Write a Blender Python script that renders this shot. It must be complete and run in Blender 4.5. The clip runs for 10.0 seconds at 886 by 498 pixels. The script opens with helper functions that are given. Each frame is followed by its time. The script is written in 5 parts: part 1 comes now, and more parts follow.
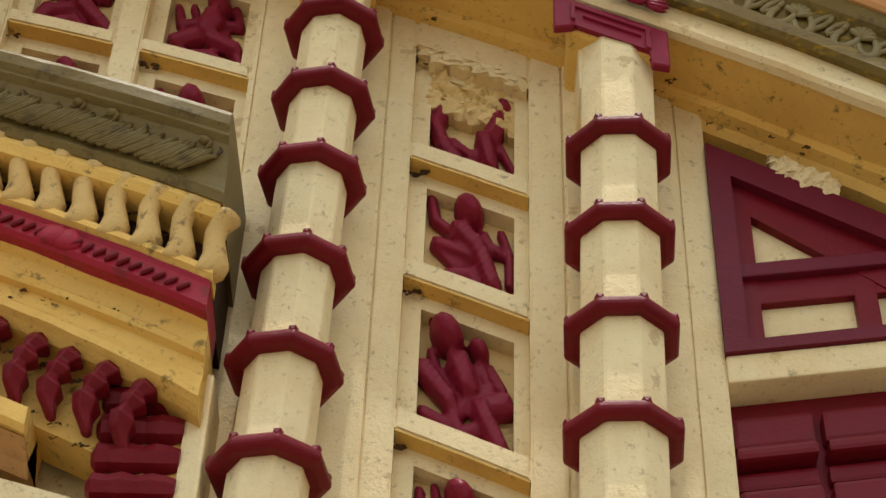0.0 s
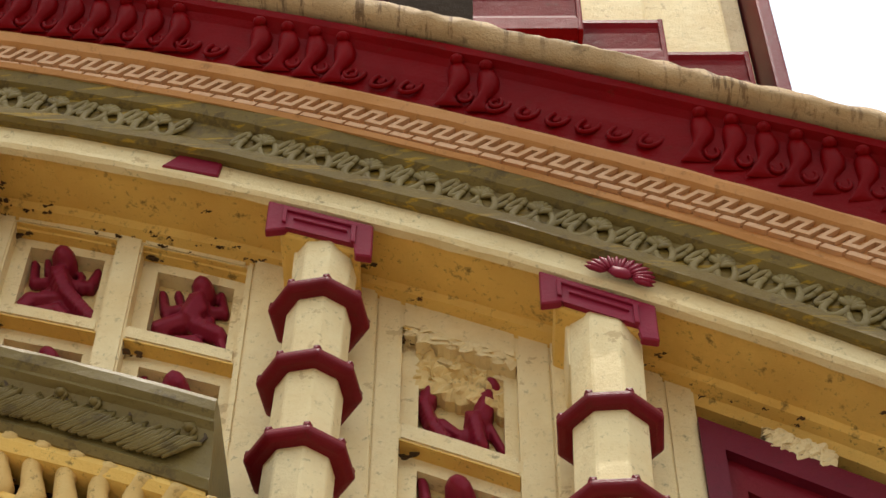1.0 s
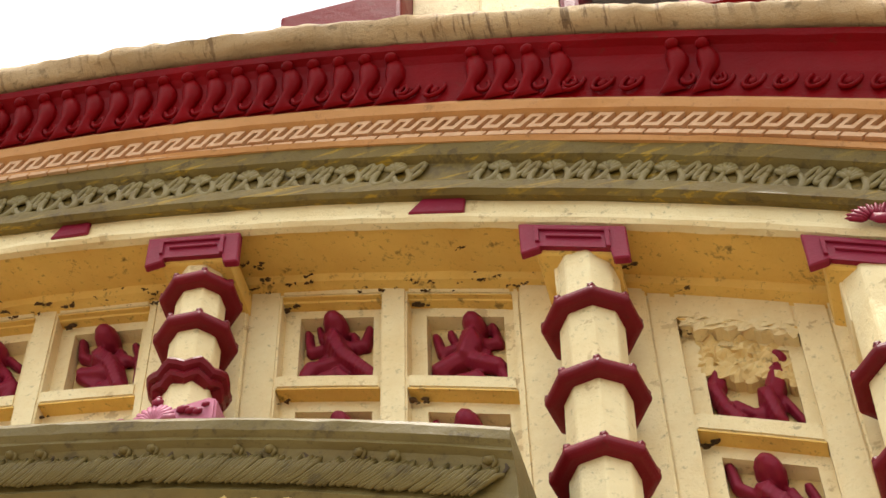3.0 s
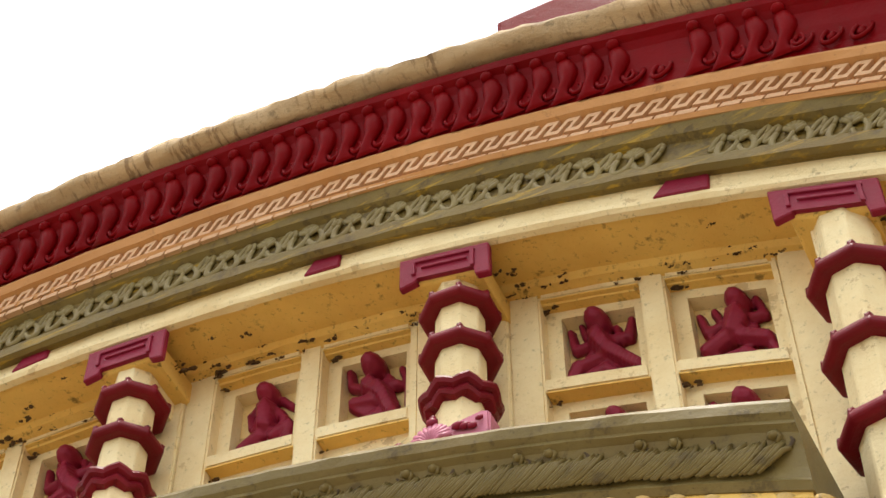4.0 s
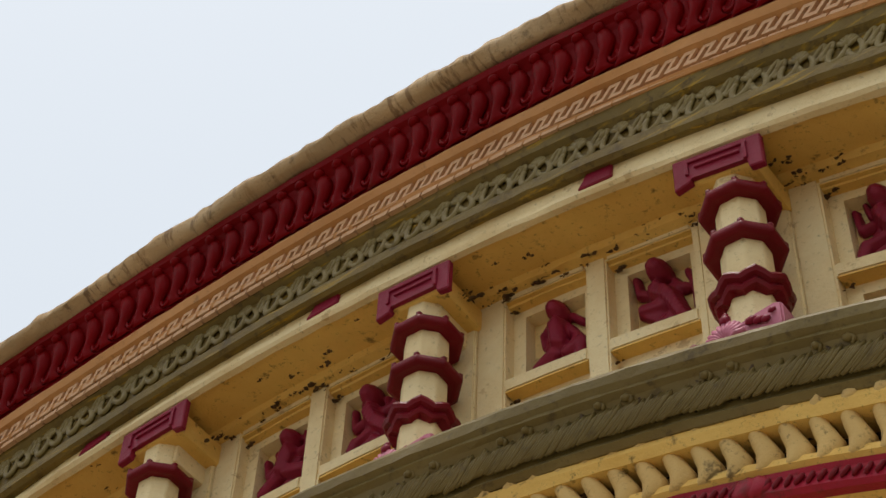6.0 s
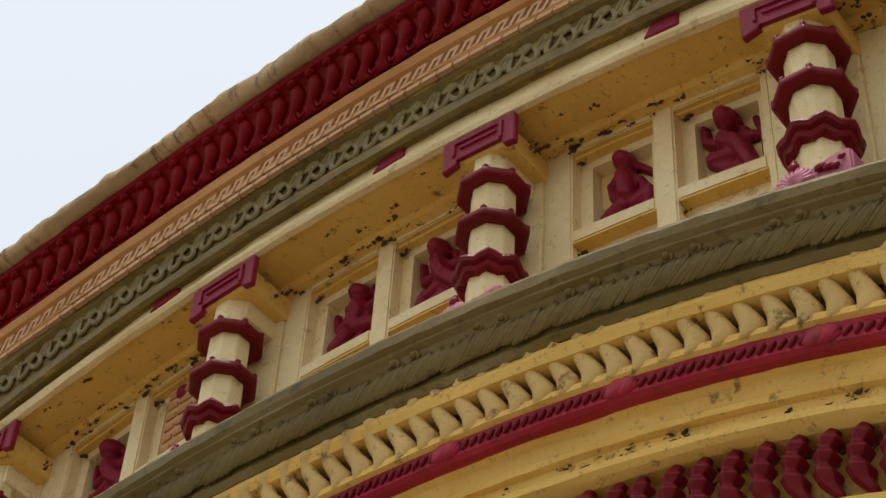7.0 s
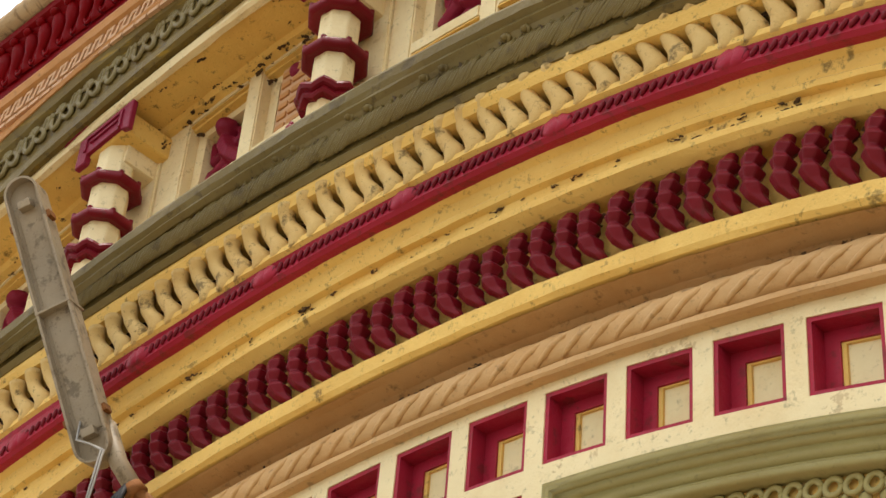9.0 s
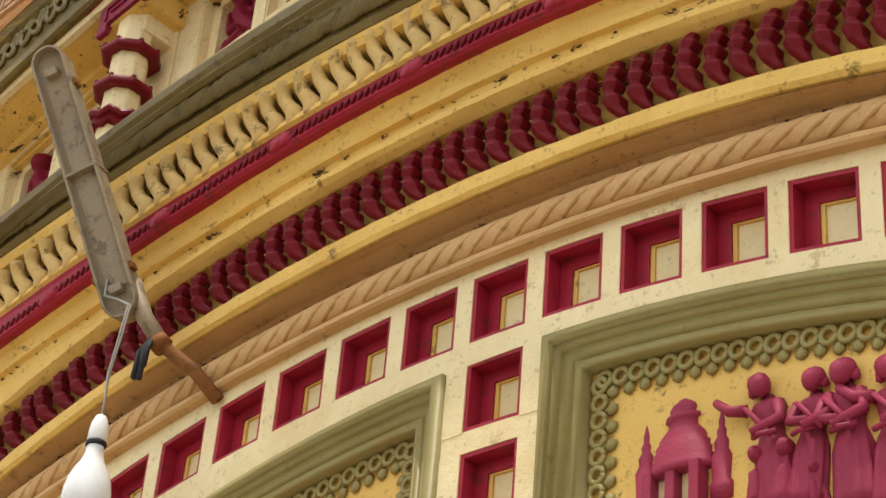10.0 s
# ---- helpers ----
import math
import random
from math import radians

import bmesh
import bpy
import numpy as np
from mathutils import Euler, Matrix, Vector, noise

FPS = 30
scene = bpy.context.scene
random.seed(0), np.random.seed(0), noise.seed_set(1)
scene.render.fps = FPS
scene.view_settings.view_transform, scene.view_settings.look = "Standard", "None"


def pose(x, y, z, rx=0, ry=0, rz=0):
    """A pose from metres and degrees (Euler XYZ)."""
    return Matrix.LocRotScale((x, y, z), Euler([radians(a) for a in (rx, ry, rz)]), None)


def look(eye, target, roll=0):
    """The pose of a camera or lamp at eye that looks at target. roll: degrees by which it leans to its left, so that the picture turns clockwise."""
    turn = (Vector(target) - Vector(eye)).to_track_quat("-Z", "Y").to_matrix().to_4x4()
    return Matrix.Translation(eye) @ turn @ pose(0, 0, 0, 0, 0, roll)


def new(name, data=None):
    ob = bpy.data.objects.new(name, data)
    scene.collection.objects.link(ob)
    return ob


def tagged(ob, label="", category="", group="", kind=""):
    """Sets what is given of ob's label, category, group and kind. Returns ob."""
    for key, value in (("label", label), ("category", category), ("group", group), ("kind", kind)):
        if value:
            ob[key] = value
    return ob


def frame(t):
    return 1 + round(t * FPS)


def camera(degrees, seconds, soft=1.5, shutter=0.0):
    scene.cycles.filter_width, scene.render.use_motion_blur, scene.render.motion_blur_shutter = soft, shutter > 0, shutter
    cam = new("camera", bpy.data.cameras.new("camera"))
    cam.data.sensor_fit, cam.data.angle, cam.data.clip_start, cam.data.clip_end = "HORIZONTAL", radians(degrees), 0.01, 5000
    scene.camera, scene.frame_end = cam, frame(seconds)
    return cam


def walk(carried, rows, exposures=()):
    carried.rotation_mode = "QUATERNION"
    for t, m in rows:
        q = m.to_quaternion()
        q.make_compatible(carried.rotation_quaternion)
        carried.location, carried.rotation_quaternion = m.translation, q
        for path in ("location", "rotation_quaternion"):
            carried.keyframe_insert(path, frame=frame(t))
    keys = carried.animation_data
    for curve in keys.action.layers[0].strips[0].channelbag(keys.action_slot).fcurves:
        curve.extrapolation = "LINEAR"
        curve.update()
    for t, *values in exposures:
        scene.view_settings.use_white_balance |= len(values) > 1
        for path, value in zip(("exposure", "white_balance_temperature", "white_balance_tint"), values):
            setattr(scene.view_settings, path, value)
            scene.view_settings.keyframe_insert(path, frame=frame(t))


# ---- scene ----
cam = camera(25.51, 10.0)
PATH = [
    (0.0, pose(0.001, -3.061, 1.539, 135.274, -1.554, -0.448)),
    (0.5, pose(0.000, -3.027, 1.569, 139.371, -1.124, -0.396)),
    (1.0, pose(0.000, -3.009, 1.588, 143.539, -0.313, 0.462)),
    (1.5, pose(0.000, -3.005, 1.592, 144.740, 0.756, 2.384)),
    (2.0, pose(-0.000, -2.997, 1.605, 144.244, 1.439, 5.965)),
    (2.2, pose(-0.000, -2.995, 1.607, 144.154, 1.630, 7.603)),
    (3.3, pose(0.005, -3.015, 1.579, 143.901, 0.745, 18.299)),
    (3.5, pose(0.001, -3.004, 1.595, 143.956, 0.691, 20.715)),
    (4.0, pose(-0.007, -2.986, 1.622, 144.027, 0.066, 26.078)),
    (4.5, pose(-0.013, -2.978, 1.635, 143.631, -0.439, 30.398)),
    (5.0, pose(-0.022, -2.969, 1.651, 143.120, -0.381, 33.981)),
    (5.2, pose(0.002, -3.003, 1.596, 142.979, -0.438, 34.766)),
    (6.3, pose(-0.013, -2.985, 1.624, 140.031, -2.383, 37.422)),
    (6.5, pose(-0.013, -2.984, 1.624, 138.955, -2.521, 37.951)),
    (7.0, pose(-0.017, -2.981, 1.627, 136.990, -2.756, 38.699)),
    (7.5, pose(-0.010, -2.990, 1.614, 134.926, -3.041, 39.273)),
    (8.0, pose(-0.012, -2.988, 1.615, 131.675, -3.953, 40.759)),
    (8.5, pose(-0.013, -2.987, 1.615, 129.741, -4.318, 41.545)),
    (9.0, pose(-0.005, -2.995, 1.605, 127.329, -4.233, 41.734)),
    (9.5, pose(-0.001, -2.999, 1.601, 125.400, -4.236, 41.862)),
    (10.0, pose(0.185, -3.186, 1.424, 123.227, -4.337, 41.915)),
]
EXPOSURES = [(0.0, -0.1), (0.5, 0.1), (1.0, 0.02), (1.5, 0.25), (2.2, 0.5), (3.5, 0.5), (4.5, 0.35), (5.2, -0.14), (6.5, -0.60), (7.5, -0.15), (8.5, 0.23), (9.0, 0.31), (10.0, 0.19)]
walk(cam, PATH, EXPOSURES)

# ---- world and sun ----
world = bpy.data.worlds.new("sky")
scene.world = world
world.use_nodes = True
nt = world.node_tree
sky = nt.nodes.new("ShaderNodeTexSky")
sky.sky_type = "NISHITA"
sky.sun_disc = False
SUN_EL, SUN_AZ = 79.0, 180.0
sky.sun_elevation = radians(SUN_EL)
sky.sun_rotation = radians(SUN_AZ)
sky.dust_density = 8.0
haze = nt.nodes.new("ShaderNodeMix")
haze.data_type = "RGBA"
haze.inputs[0].default_value = 0.72
haze.inputs[7].default_value = (8.6, 9.3, 9.9, 1)
nt.links.new(sky.outputs[0], haze.inputs[6])
nt.links.new(haze.outputs[2], nt.nodes["Background"].inputs[0])
nt.nodes["Background"].inputs[1].default_value = 0.155
sun = new("sun", bpy.data.lights.new("sun", "SUN"))
sun.data.energy = 2.3
sun.data.angle = radians(0.6)
sun.data.color = (1.0, 0.94, 0.84)
sun.matrix_basis = look((0.03, -1.0, 5.145), (0, 0, 0))

# ---- materials ----
def paint(name, rgb, rough=0.55, vary=0.18, dirt=0.25, bump=0.25, spots=(0.045, 0.028, 0.012), grime=0.62, chip=None, coat=0.0, gloss=0.18, streak=None):
    """Old limewash or oil paint: mottled tone, soot spots, brush grain and optional chips of another tone."""
    m = bpy.data.materials.new(name)
    m.use_nodes = True
    t = m.node_tree
    n, l = t.nodes, t.links
    b = n["Principled BSDF"]
    geo = n.new("ShaderNodeNewGeometry")

    def noise_at(scale, detail, rough_=0.6):
        q = n.new("ShaderNodeTexNoise")
        q.inputs["Scale"].default_value, q.inputs["Detail"].default_value = scale, detail
        q.inputs["Roughness"].default_value = rough_
        l.new(geo.outputs["Position"], q.inputs["Vector"])
        return q

    def ramp(src, lo, hi):
        r = n.new("ShaderNodeMapRange")
        r.inputs["From Min"].default_value, r.inputs["From Max"].default_value = lo, hi
        l.new(src, r.inputs["Value"])
        return r.outputs[0]

    def mix(fac, a, c):
        x = n.new("ShaderNodeMix")
        x.data_type = "RGBA"
        if fac is not None:
            l.new(fac, x.inputs[0])
        for sock, v in ((x.inputs[6], a), (x.inputs[7], c)):
            if isinstance(v, tuple):
                sock.default_value = (*v, 1)
            else:
                l.new(v, sock)
        return x.outputs[2]

    big, mid, fine = noise_at(2.3, 4), noise_at(14, 6), noise_at(120, 5)
    dark = tuple(c * (1 - vary) for c in rgb)
    light = tuple(min(1, c * (1 + vary * 0.5)) for c in rgb)
    col = mix(ramp(big.outputs[0], 0.35, 0.65), dark, light)
    col = mix(ramp(mid.outputs[0], 0.3, 0.75), col, tuple(c * (1 - vary * 0.6) for c in rgb))
    if chip:
        chips = noise_at(9, 8, 0.7)
        col = mix(ramp(chips.outputs[0], 0.615, 0.63), col, chip)
    if streak:
        # long thin marks in one direction: scale in x, y, z, threshold and tone
        stretch = n.new("ShaderNodeVectorMath")
        stretch.operation = "MULTIPLY"
        stretch.inputs[1].default_value = streak[0]
        l.new(geo.outputs["Position"], stretch.inputs[0])
        q = noise_at(1.0, 5, 0.65)
        l.new(stretch.outputs[0], q.inputs["Vector"])
        f = n.new("ShaderNodeMath")
        f.operation = "MULTIPLY"
        l.new(ramp(q.outputs[0], streak[1], streak[1] + 0.07), f.inputs[0])
        l.new(ramp(big.outputs[0], 0.36, 0.52), f.inputs[1])
        col = mix(f.outputs[0], col, streak[2])
    if dirt:
        speck = noise_at(46, 10, 0.75)
        g = n.new("ShaderNodeMath")
        g.operation = "MULTIPLY"
        l.new(ramp(speck.outputs[0], 0.57, 0.66), g.inputs[0])
        g.inputs[1].default_value = min(1.0, dirt * 1.1)
        col = mix(g.outputs[0], col, tuple(c * 0.35 + s * 0.4 for c, s in zip(rgb, spots)))
        stain = noise_at(3.4, 8, 0.7)
        g = n.new("ShaderNodeMath")
        g.operation = "MULTIPLY"
        l.new(ramp(stain.outputs[0], 0.44, 0.68), g.inputs[0])
        g.inputs[1].default_value = 0.5
        col = mix(g.outputs[0], col, (rgb[0] * 0.78, rgb[1] * 0.66, rgb[2] * 0.5))
        soot = noise_at(17, 9, 0.68)
        f = n.new("ShaderNodeMath")
        f.operation = "MULTIPLY"
        l.new(ramp(soot.outputs[0], grime - 0.01, grime + 0.07), f.inputs[0])
        f.inputs[1].default_value = dirt * 0.85
        col = mix(f.outputs[0], col, spots)
    l.new(col, b.inputs["Base Color"])
    b.inputs["Roughness"].default_value = rough
    b.inputs["Coat Weight"].default_value = coat
    b.inputs["Specular IOR Level"].default_value = gloss
    hsum = n.new("ShaderNodeMath")
    hsum.operation = "MULTIPLY_ADD"
    l.new(mid.outputs[0], hsum.inputs[0])
    hsum.inputs[1].default_value = 2.5
    l.new(fine.outputs[0], hsum.inputs[2])
    bp = n.new("ShaderNodeBump")
    bp.inputs["Strength"].default_value = bump
    bp.inputs["Distance"].default_value = 0.004
    l.new(hsum.outputs[0], bp.inputs["Height"])
    l.new(bp.outputs[0], b.inputs["Normal"])
    return m


CREAM = paint("cream limewash", (0.84, 0.685, 0.385), 0.6, 0.10, 0.6, 0.6, grime=0.64, chip=(0.60, 0.45, 0.24))
YELLOW = paint("ochre yellow limewash", (0.79, 0.505, 0.132), 0.6, 0.14, 0.8, 0.5, grime=0.60)
MAROON = paint("maroon oil paint", (0.172, 0.006, 0.013), 0.42, 0.25, 0.35, 0.3, grime=0.62)
RED = paint("dark red oil paint", (0.175, 0.0010, 0.0025), 0.42, 0.3, 0.4, 0.35, grime=0.62, gloss=0.05)
CRIMSON = paint("crimson oil paint", (0.37, 0.018, 0.040), 0.4, 0.25, 0.5, 0.35, grime=0.56)
WINE = paint("wine red oil paint", (0.145, 0.010, 0.024), 0.42, 0.2, 0.4, 0.35)
PLUM = paint("plum oil paint", (0.235, 0.012, 0.034), 0.45, 0.2, 0.25, 0.3)
PINK = paint("dusty pink paint", (0.52, 0.17, 0.24), 0.5, 0.25, 0.4, 0.3, grime=0.58)
OLIVE = paint("olive oil paint", (0.185, 0.128, 0.034), 0.45, 0.3, 0.6, 0.4, grime=0.55, gloss=0.16, streak=((3.0, 40.0, 60.0), 0.56, (0.36, 0.22, 0.02)))
EAVE_OLIVE = paint("worn olive oil paint", (0.195, 0.142, 0.046), 0.42, 0.25, 0.6, 0.4, grime=0.57, gloss=0.22)
OLIVE_SAGE = paint("sage olive oil paint", (0.205, 0.155, 0.055), 0.4, 0.2, 0.5, 0.3, grime=0.6)
OLIVE_PALE = paint("pale olive paint", (0.31, 0.252, 0.088), 0.4, 0.15, 0.4, 0.25, grime=0.62)
TAN = paint("weathered tan limewash", (0.56, 0.39, 0.21), 0.7, 0.30, 0.55, 1.0, grime=0.60, streak=((42.0, 7.0, 5.0), 0.545, (0.22, 0.14, 0.075)))
PALE = paint("pale butter limewash", (0.84, 0.70, 0.38), 0.6, 0.1, 0.4, 0.3)
STRAW = paint("straw yellow limewash", (0.78, 0.58, 0.26), 0.6, 0.14, 0.6, 0.35, grime=0.6)
BUFF = paint("dusty buff limewash", (0.67, 0.45, 0.165), 0.65, 0.2, 0.8, 0.4, grime=0.58)
SAND = paint("tan limewash", (0.60, 0.36, 0.15), 0.6, 0.16, 0.5, 0.4, grime=0.61)
CLAY = paint("brown orange limewash", (0.52, 0.29, 0.11), 0.65, 0.2, 0.6, 0.4, grime=0.6)
ORANGE = paint("terracotta orange paint", (0.54, 0.26, 0.09), 0.55, 0.18, 0.4, 0.35, grime=0.62)
PEACH = paint("pale peach paint", (0.58, 0.345, 0.185), 0.55, 0.12, 0.3, 0.3)
TUFT_DARK = paint("grimed olive paint", (0.085, 0.055, 0.028), 0.6, 0.4, 0.5, 0.4)
# dirt, plus the shade between the balusters put into the brown base
DUSK = paint("dirty ochre with gap shade", (0.065, 0.032, 0.014), 0.8, 0.4, 0.9, 0.5, grime=0.5)
GRIME = paint("brown dried grime", (0.115, 0.065, 0.03), 0.9, 0.5, 0.6, 0.6)
# near-black tone for the unlit inside of the tower doorway
DOOR_SHADE = paint("dark doorway shade", (0.06, 0.036, 0.017), 0.9, 0.4, 0.3, 0.5)
LAMP_METAL = paint("dirty grey enamel", (0.35, 0.275, 0.18), 0.5, 0.25, 0.6, 0.2, grime=0.55)
BULB = paint("white plastic bulb", (0.82, 0.82, 0.80), 0.25, 0.04, 0.1, 0.02)
RUST = paint("rusted iron", (0.30, 0.12, 0.035), 0.75, 0.4, 0.5, 0.6, grime=0.5)
BLACK = paint("black tape", (0.03, 0.03, 0.032), 0.6, 0.3, 0.2, 0.3)
WIRE = paint("grey wire", (0.35, 0.32, 0.28), 0.6, 0.1, 0.2, 0.1)
GROUND = paint("pale courtyard paving", (0.30, 0.26, 0.20), 0.85, 0.2, 0.3, 0.5)

# ---- building helpers ----
WM = {}


def thing(name, label, category, place=(0, 0, 0), group="", kind=""):
    ob = tagged(new(name), label, category, group, kind)
    ob.matrix_basis = Matrix.Translation(place)
    ob.empty_display_size = 0.1
    WM[ob] = Matrix.Translation(place)
    return ob


def to_mesh(name, bm, material, smooth=False):
    me = bpy.data.meshes.new(name)
    bmesh.ops.recalc_face_normals(bm, faces=bm.faces)
    for f in bm.faces:
        f.smooth = smooth
    bm.to_mesh(me)
    bm.free()
    me.materials.append(material)
    return me


def put(name, me, parent, m=None, label=""):
    ob = new(name, me)
    m = m or Matrix()
    if parent is not None:
        ob.parent = parent
        ob.matrix_parent_inverse = WM[parent].inverted()
    ob.matrix_basis = m
    WM[ob] = m
    if label:
        ob["label"] = label
    return ob


def part(name, bm, material, parent, label="", smooth=False, m=None):
    return put(name, to_mesh(name, bm, material, smooth), parent, m, label)


def zc(c, x):
    u = x + 3.1
    return sum(k * u ** i for i, k in enumerate(c))


def slope(c, x):
    u = x + 3.1
    return sum(i * k * u ** (i - 1) for i, k in enumerate(c) if i)


def loft(rings, closed=True, caps=True):
    bm = bmesh.new()
    vs = [[bm.verts.new(p) for p in ring] for ring in rings]
    k = len(rings[0])
    for a, b in zip(vs, vs[1:]):
        for i in range(k if closed else k - 1):
            j = (i + 1) % k
            bm.faces.new((a[i], a[j], b[j], b[i]))
    if caps and closed:
        bm.faces.new(vs[0][::-1])
        bm.faces.new(vs[-1])
    return bm


def sweep(prof, x0, x1, n, rag=0.0, seed=0):
    """A moulding of one section, (y, curve, rise) a corner, along the arched line from x0 to x1."""
    rings = []
    for i in range(n + 1):
        x = x0 + (x1 - x0) * i / n
        ring = []
        for k, (y, c, dz) in enumerate(prof):
            w = rag * noise.noise((x * 3.1, k * 1.7 + seed, 2.0)) if rag else 0
            w2 = rag * 0.5 * noise.noise((x * 17.0, k * 1.3 + seed, 5.0)) if rag else 0
            ring.append((x, y + w + w2, zc(c, x) + dz + w - w2))
        rings.append(ring)
    return loft(rings)


def box(x0, x1, y0, y1, z0, z1, bm=None, bevel=0.0, lift=None):
    """A box, its top and bottom following lift(x) where given, with worn edges."""
    own = bm is None
    bm = bm or bmesh.new()
    f = lift or (lambda x: 0.0)
    c = [bm.verts.new((x, y, z + f(x))) for z in (z0, z1) for y in (y0, y1) for x in (x0, x1)]
    fs = [(0, 1, 5, 4), (1, 3, 7, 5), (3, 2, 6, 7), (2, 0, 4, 6), (4, 5, 7, 6), (0, 2, 3, 1)]
    fs = [bm.faces.new([c[i] for i in q]) for q in fs]
    if bevel:
        es = list({e for q in fs for e in q.edges})
        bmesh.ops.bevel(bm, geom=es, offset=bevel, segments=2, profile=0.6, affect="EDGES")
    return bm


def turned(profile, sides, bm=None, axis="z", at=(0, 0, 0), start=0.0, flat=(1.0, 1.0)):
    """A turned solid: (radius, height) rows round the z axis."""
    bm = bm or bmesh.new()
    rows = []
    for r, h in profile:
        rows.append([bm.verts.new((at[0] + r * flat[0] * math.cos(start + 2 * math.pi * i / sides), at[1] + r * flat[1] * math.sin(start + 2 * math.pi * i / sides), at[2] + h)) for i in range(sides)])
    for a, b in zip(rows, rows[1:]):
        for i in range(sides):
            j = (i + 1) % sides
            bm.faces.new((a[i], a[j], b[j], b[i]))
    bm.faces.new(rows[0][::-1])
    bm.faces.new(rows[-1])
    return bm


def tube(points, radius, bm=None, sides=8, taper=None):
    """A round bar along points; taper gives a radius factor from start to end."""
    bm = bm or bmesh.new()
    pts = [Vector(p) for p in points]
    rows = []
    for i, p in enumerate(pts):
        d = (pts[min(i + 1, len(pts) - 1)] - pts[max(i - 1, 0)]).normalized()
        a = d.cross(Vector((0, 1, 0.01))).normalized()
        b = d.cross(a)
        r = radius * (taper(i / (len(pts) - 1)) if taper else 1)
        rows.append([bm.verts.new(p + (a * math.cos(2 * math.pi * k / sides) + b * math.sin(2 * math.pi * k / sides)) * r) for k in range(sides)])
    for a, b in zip(rows, rows[1:]):
        for i in range(sides):
            j = (i + 1) % sides
            bm.faces.new((a[i], a[j], b[j], b[i]))
    bm.faces.new(rows[0][::-1])
    bm.faces.new(rows[-1])
    return bm


BALLS = {}


def ball(at, r, bm=None, squash=(1, 1, 1), sub=2, turn=None):
    if sub not in BALLS:
        q = bmesh.new()
        bmesh.ops.create_icosphere(q, subdivisions=sub, radius=1.0)
        q.verts.index_update()
        BALLS[sub] = ([v.co.copy() for v in q.verts], [[v.index for v in f.verts] for f in q.faces])
        q.free()
    bm = bm or bmesh.new()
    m = Matrix.Translation(at) @ (turn or Matrix()) @ Matrix.Diagonal((r * squash[0], r * squash[1], r * squash[2], 1))
    vs = [bm.verts.new(m @ co) for co in BALLS[sub][0]]
    for f in BALLS[sub][1]:
        bm.faces.new([vs[k] for k in f])
    return bm


def ring_frame(outer, inner, y0, y1):
    """A flat frame between two closed outlines of (x, z), from y0 (front) to y1."""
    bm = bmesh.new()
    k = len(outer)
    f = [[bm.verts.new((x, y, z)) for x, z in line] for line, y in ((outer, y0), (inner, y0), (outer, y1), (inner, y1))]
    for i in range(k):
        j = (i + 1) % k
        bm.faces.new((f[0][i], f[0][j], f[1][j], f[1][i]))
        bm.faces.new((f[1][i], f[1][j], f[3][j], f[3][i]))
        bm.faces.new((f[0][i], f[0][j], f[2][j], f[2][i]))
        bm.faces.new((f[2][i], f[2][j], f[3][j], f[3][i]))
    return bm


def plate(outline, y0, y1):
    bm = bmesh.new()
    a = [bm.verts.new((x, y0, z)) for x, z in outline]
    b = [bm.verts.new((x, y1, z)) for x, z in outline]
    bm.faces.new(a)
    bm.faces.new(b[::-1])
    for i in range(len(a)):
        j = (i + 1) % len(a)
        bm.faces.new((a[i], a[j], b[j], b[i]))
    return bm


def along(c, x, y, dz=0.0, s=1.0):
    """A pose on an arched line at x, turned with its slope."""
    return Matrix.Translation((x, y, zc(c, x) + dz)) @ Matrix.Rotation(-math.atan(slope(c, x)), 4, "Y") @ Matrix.Scale(s, 4)


# ---- the arched lines of the two cornices: height, tilt and fall ----
FASCIA = (6.4223, -0.0154, -0.0724)
FASCIA_TOP = (6.474, 0.0, -0.0750)
OLIVE_TOP = (6.724, -0.0194, -0.0715)
RED_BOT = (6.8335, 0.002522, -0.060822, -0.00633, 0.00102)
RED_TOP = (7.0831, -0.00101, -0.05868, -0.00701, 0.00134)
ROLL_TOP = (7.1838, 0.01047, -0.05845, -0.00875, 0.00159)
EAVE_TOP = (5.415, -0.0154, -0.0777)
EOLIVE_BOT = (5.196, -0.024815, -0.064295, -0.00462)
BALUSTER_BOT = (5.0171, 0.00439, -0.07079, -0.00784)
STRIP_BOT = (4.9541, 0.01299, -0.07739, -0.00784)
TOOTH_TOP = (4.79, 0.0131, -0.0766, -0.00228, -0.0033)
TOOTH_BOT = (4.583, 0.0136, -0.0727, -0.00228, -0.0033)
ROPE_TOP = (4.450, 0.0100, -0.0680)
ROPE_BOT = (4.350, 0.0161, -0.0700)
NICHE_TOP = (4.2916, 0.0255, -0.0867)
NICHE_BOT = (4.0876, 0.0172, -0.0845)
FRAME_TOP = (4.0125, 0.05, -0.1040)

X_L, X_R = -6.2, 1.6      # ends of the upper storey
P_L, P_R = -5.66, -0.54   # ends of the porch storey
WALL_Y = 0.22             # face of the upper wall
PORCH_Y = 0.10            # face of the porch wall

# ---- ground ----
bm = bmesh.new()
bmesh.ops.create_grid(bm, x_segments=40, y_segments=40, size=1500)
tagged(part("ground", bm, GROUND, None), "pale dusty paved courtyard round the temple", "ground", kind="structure")

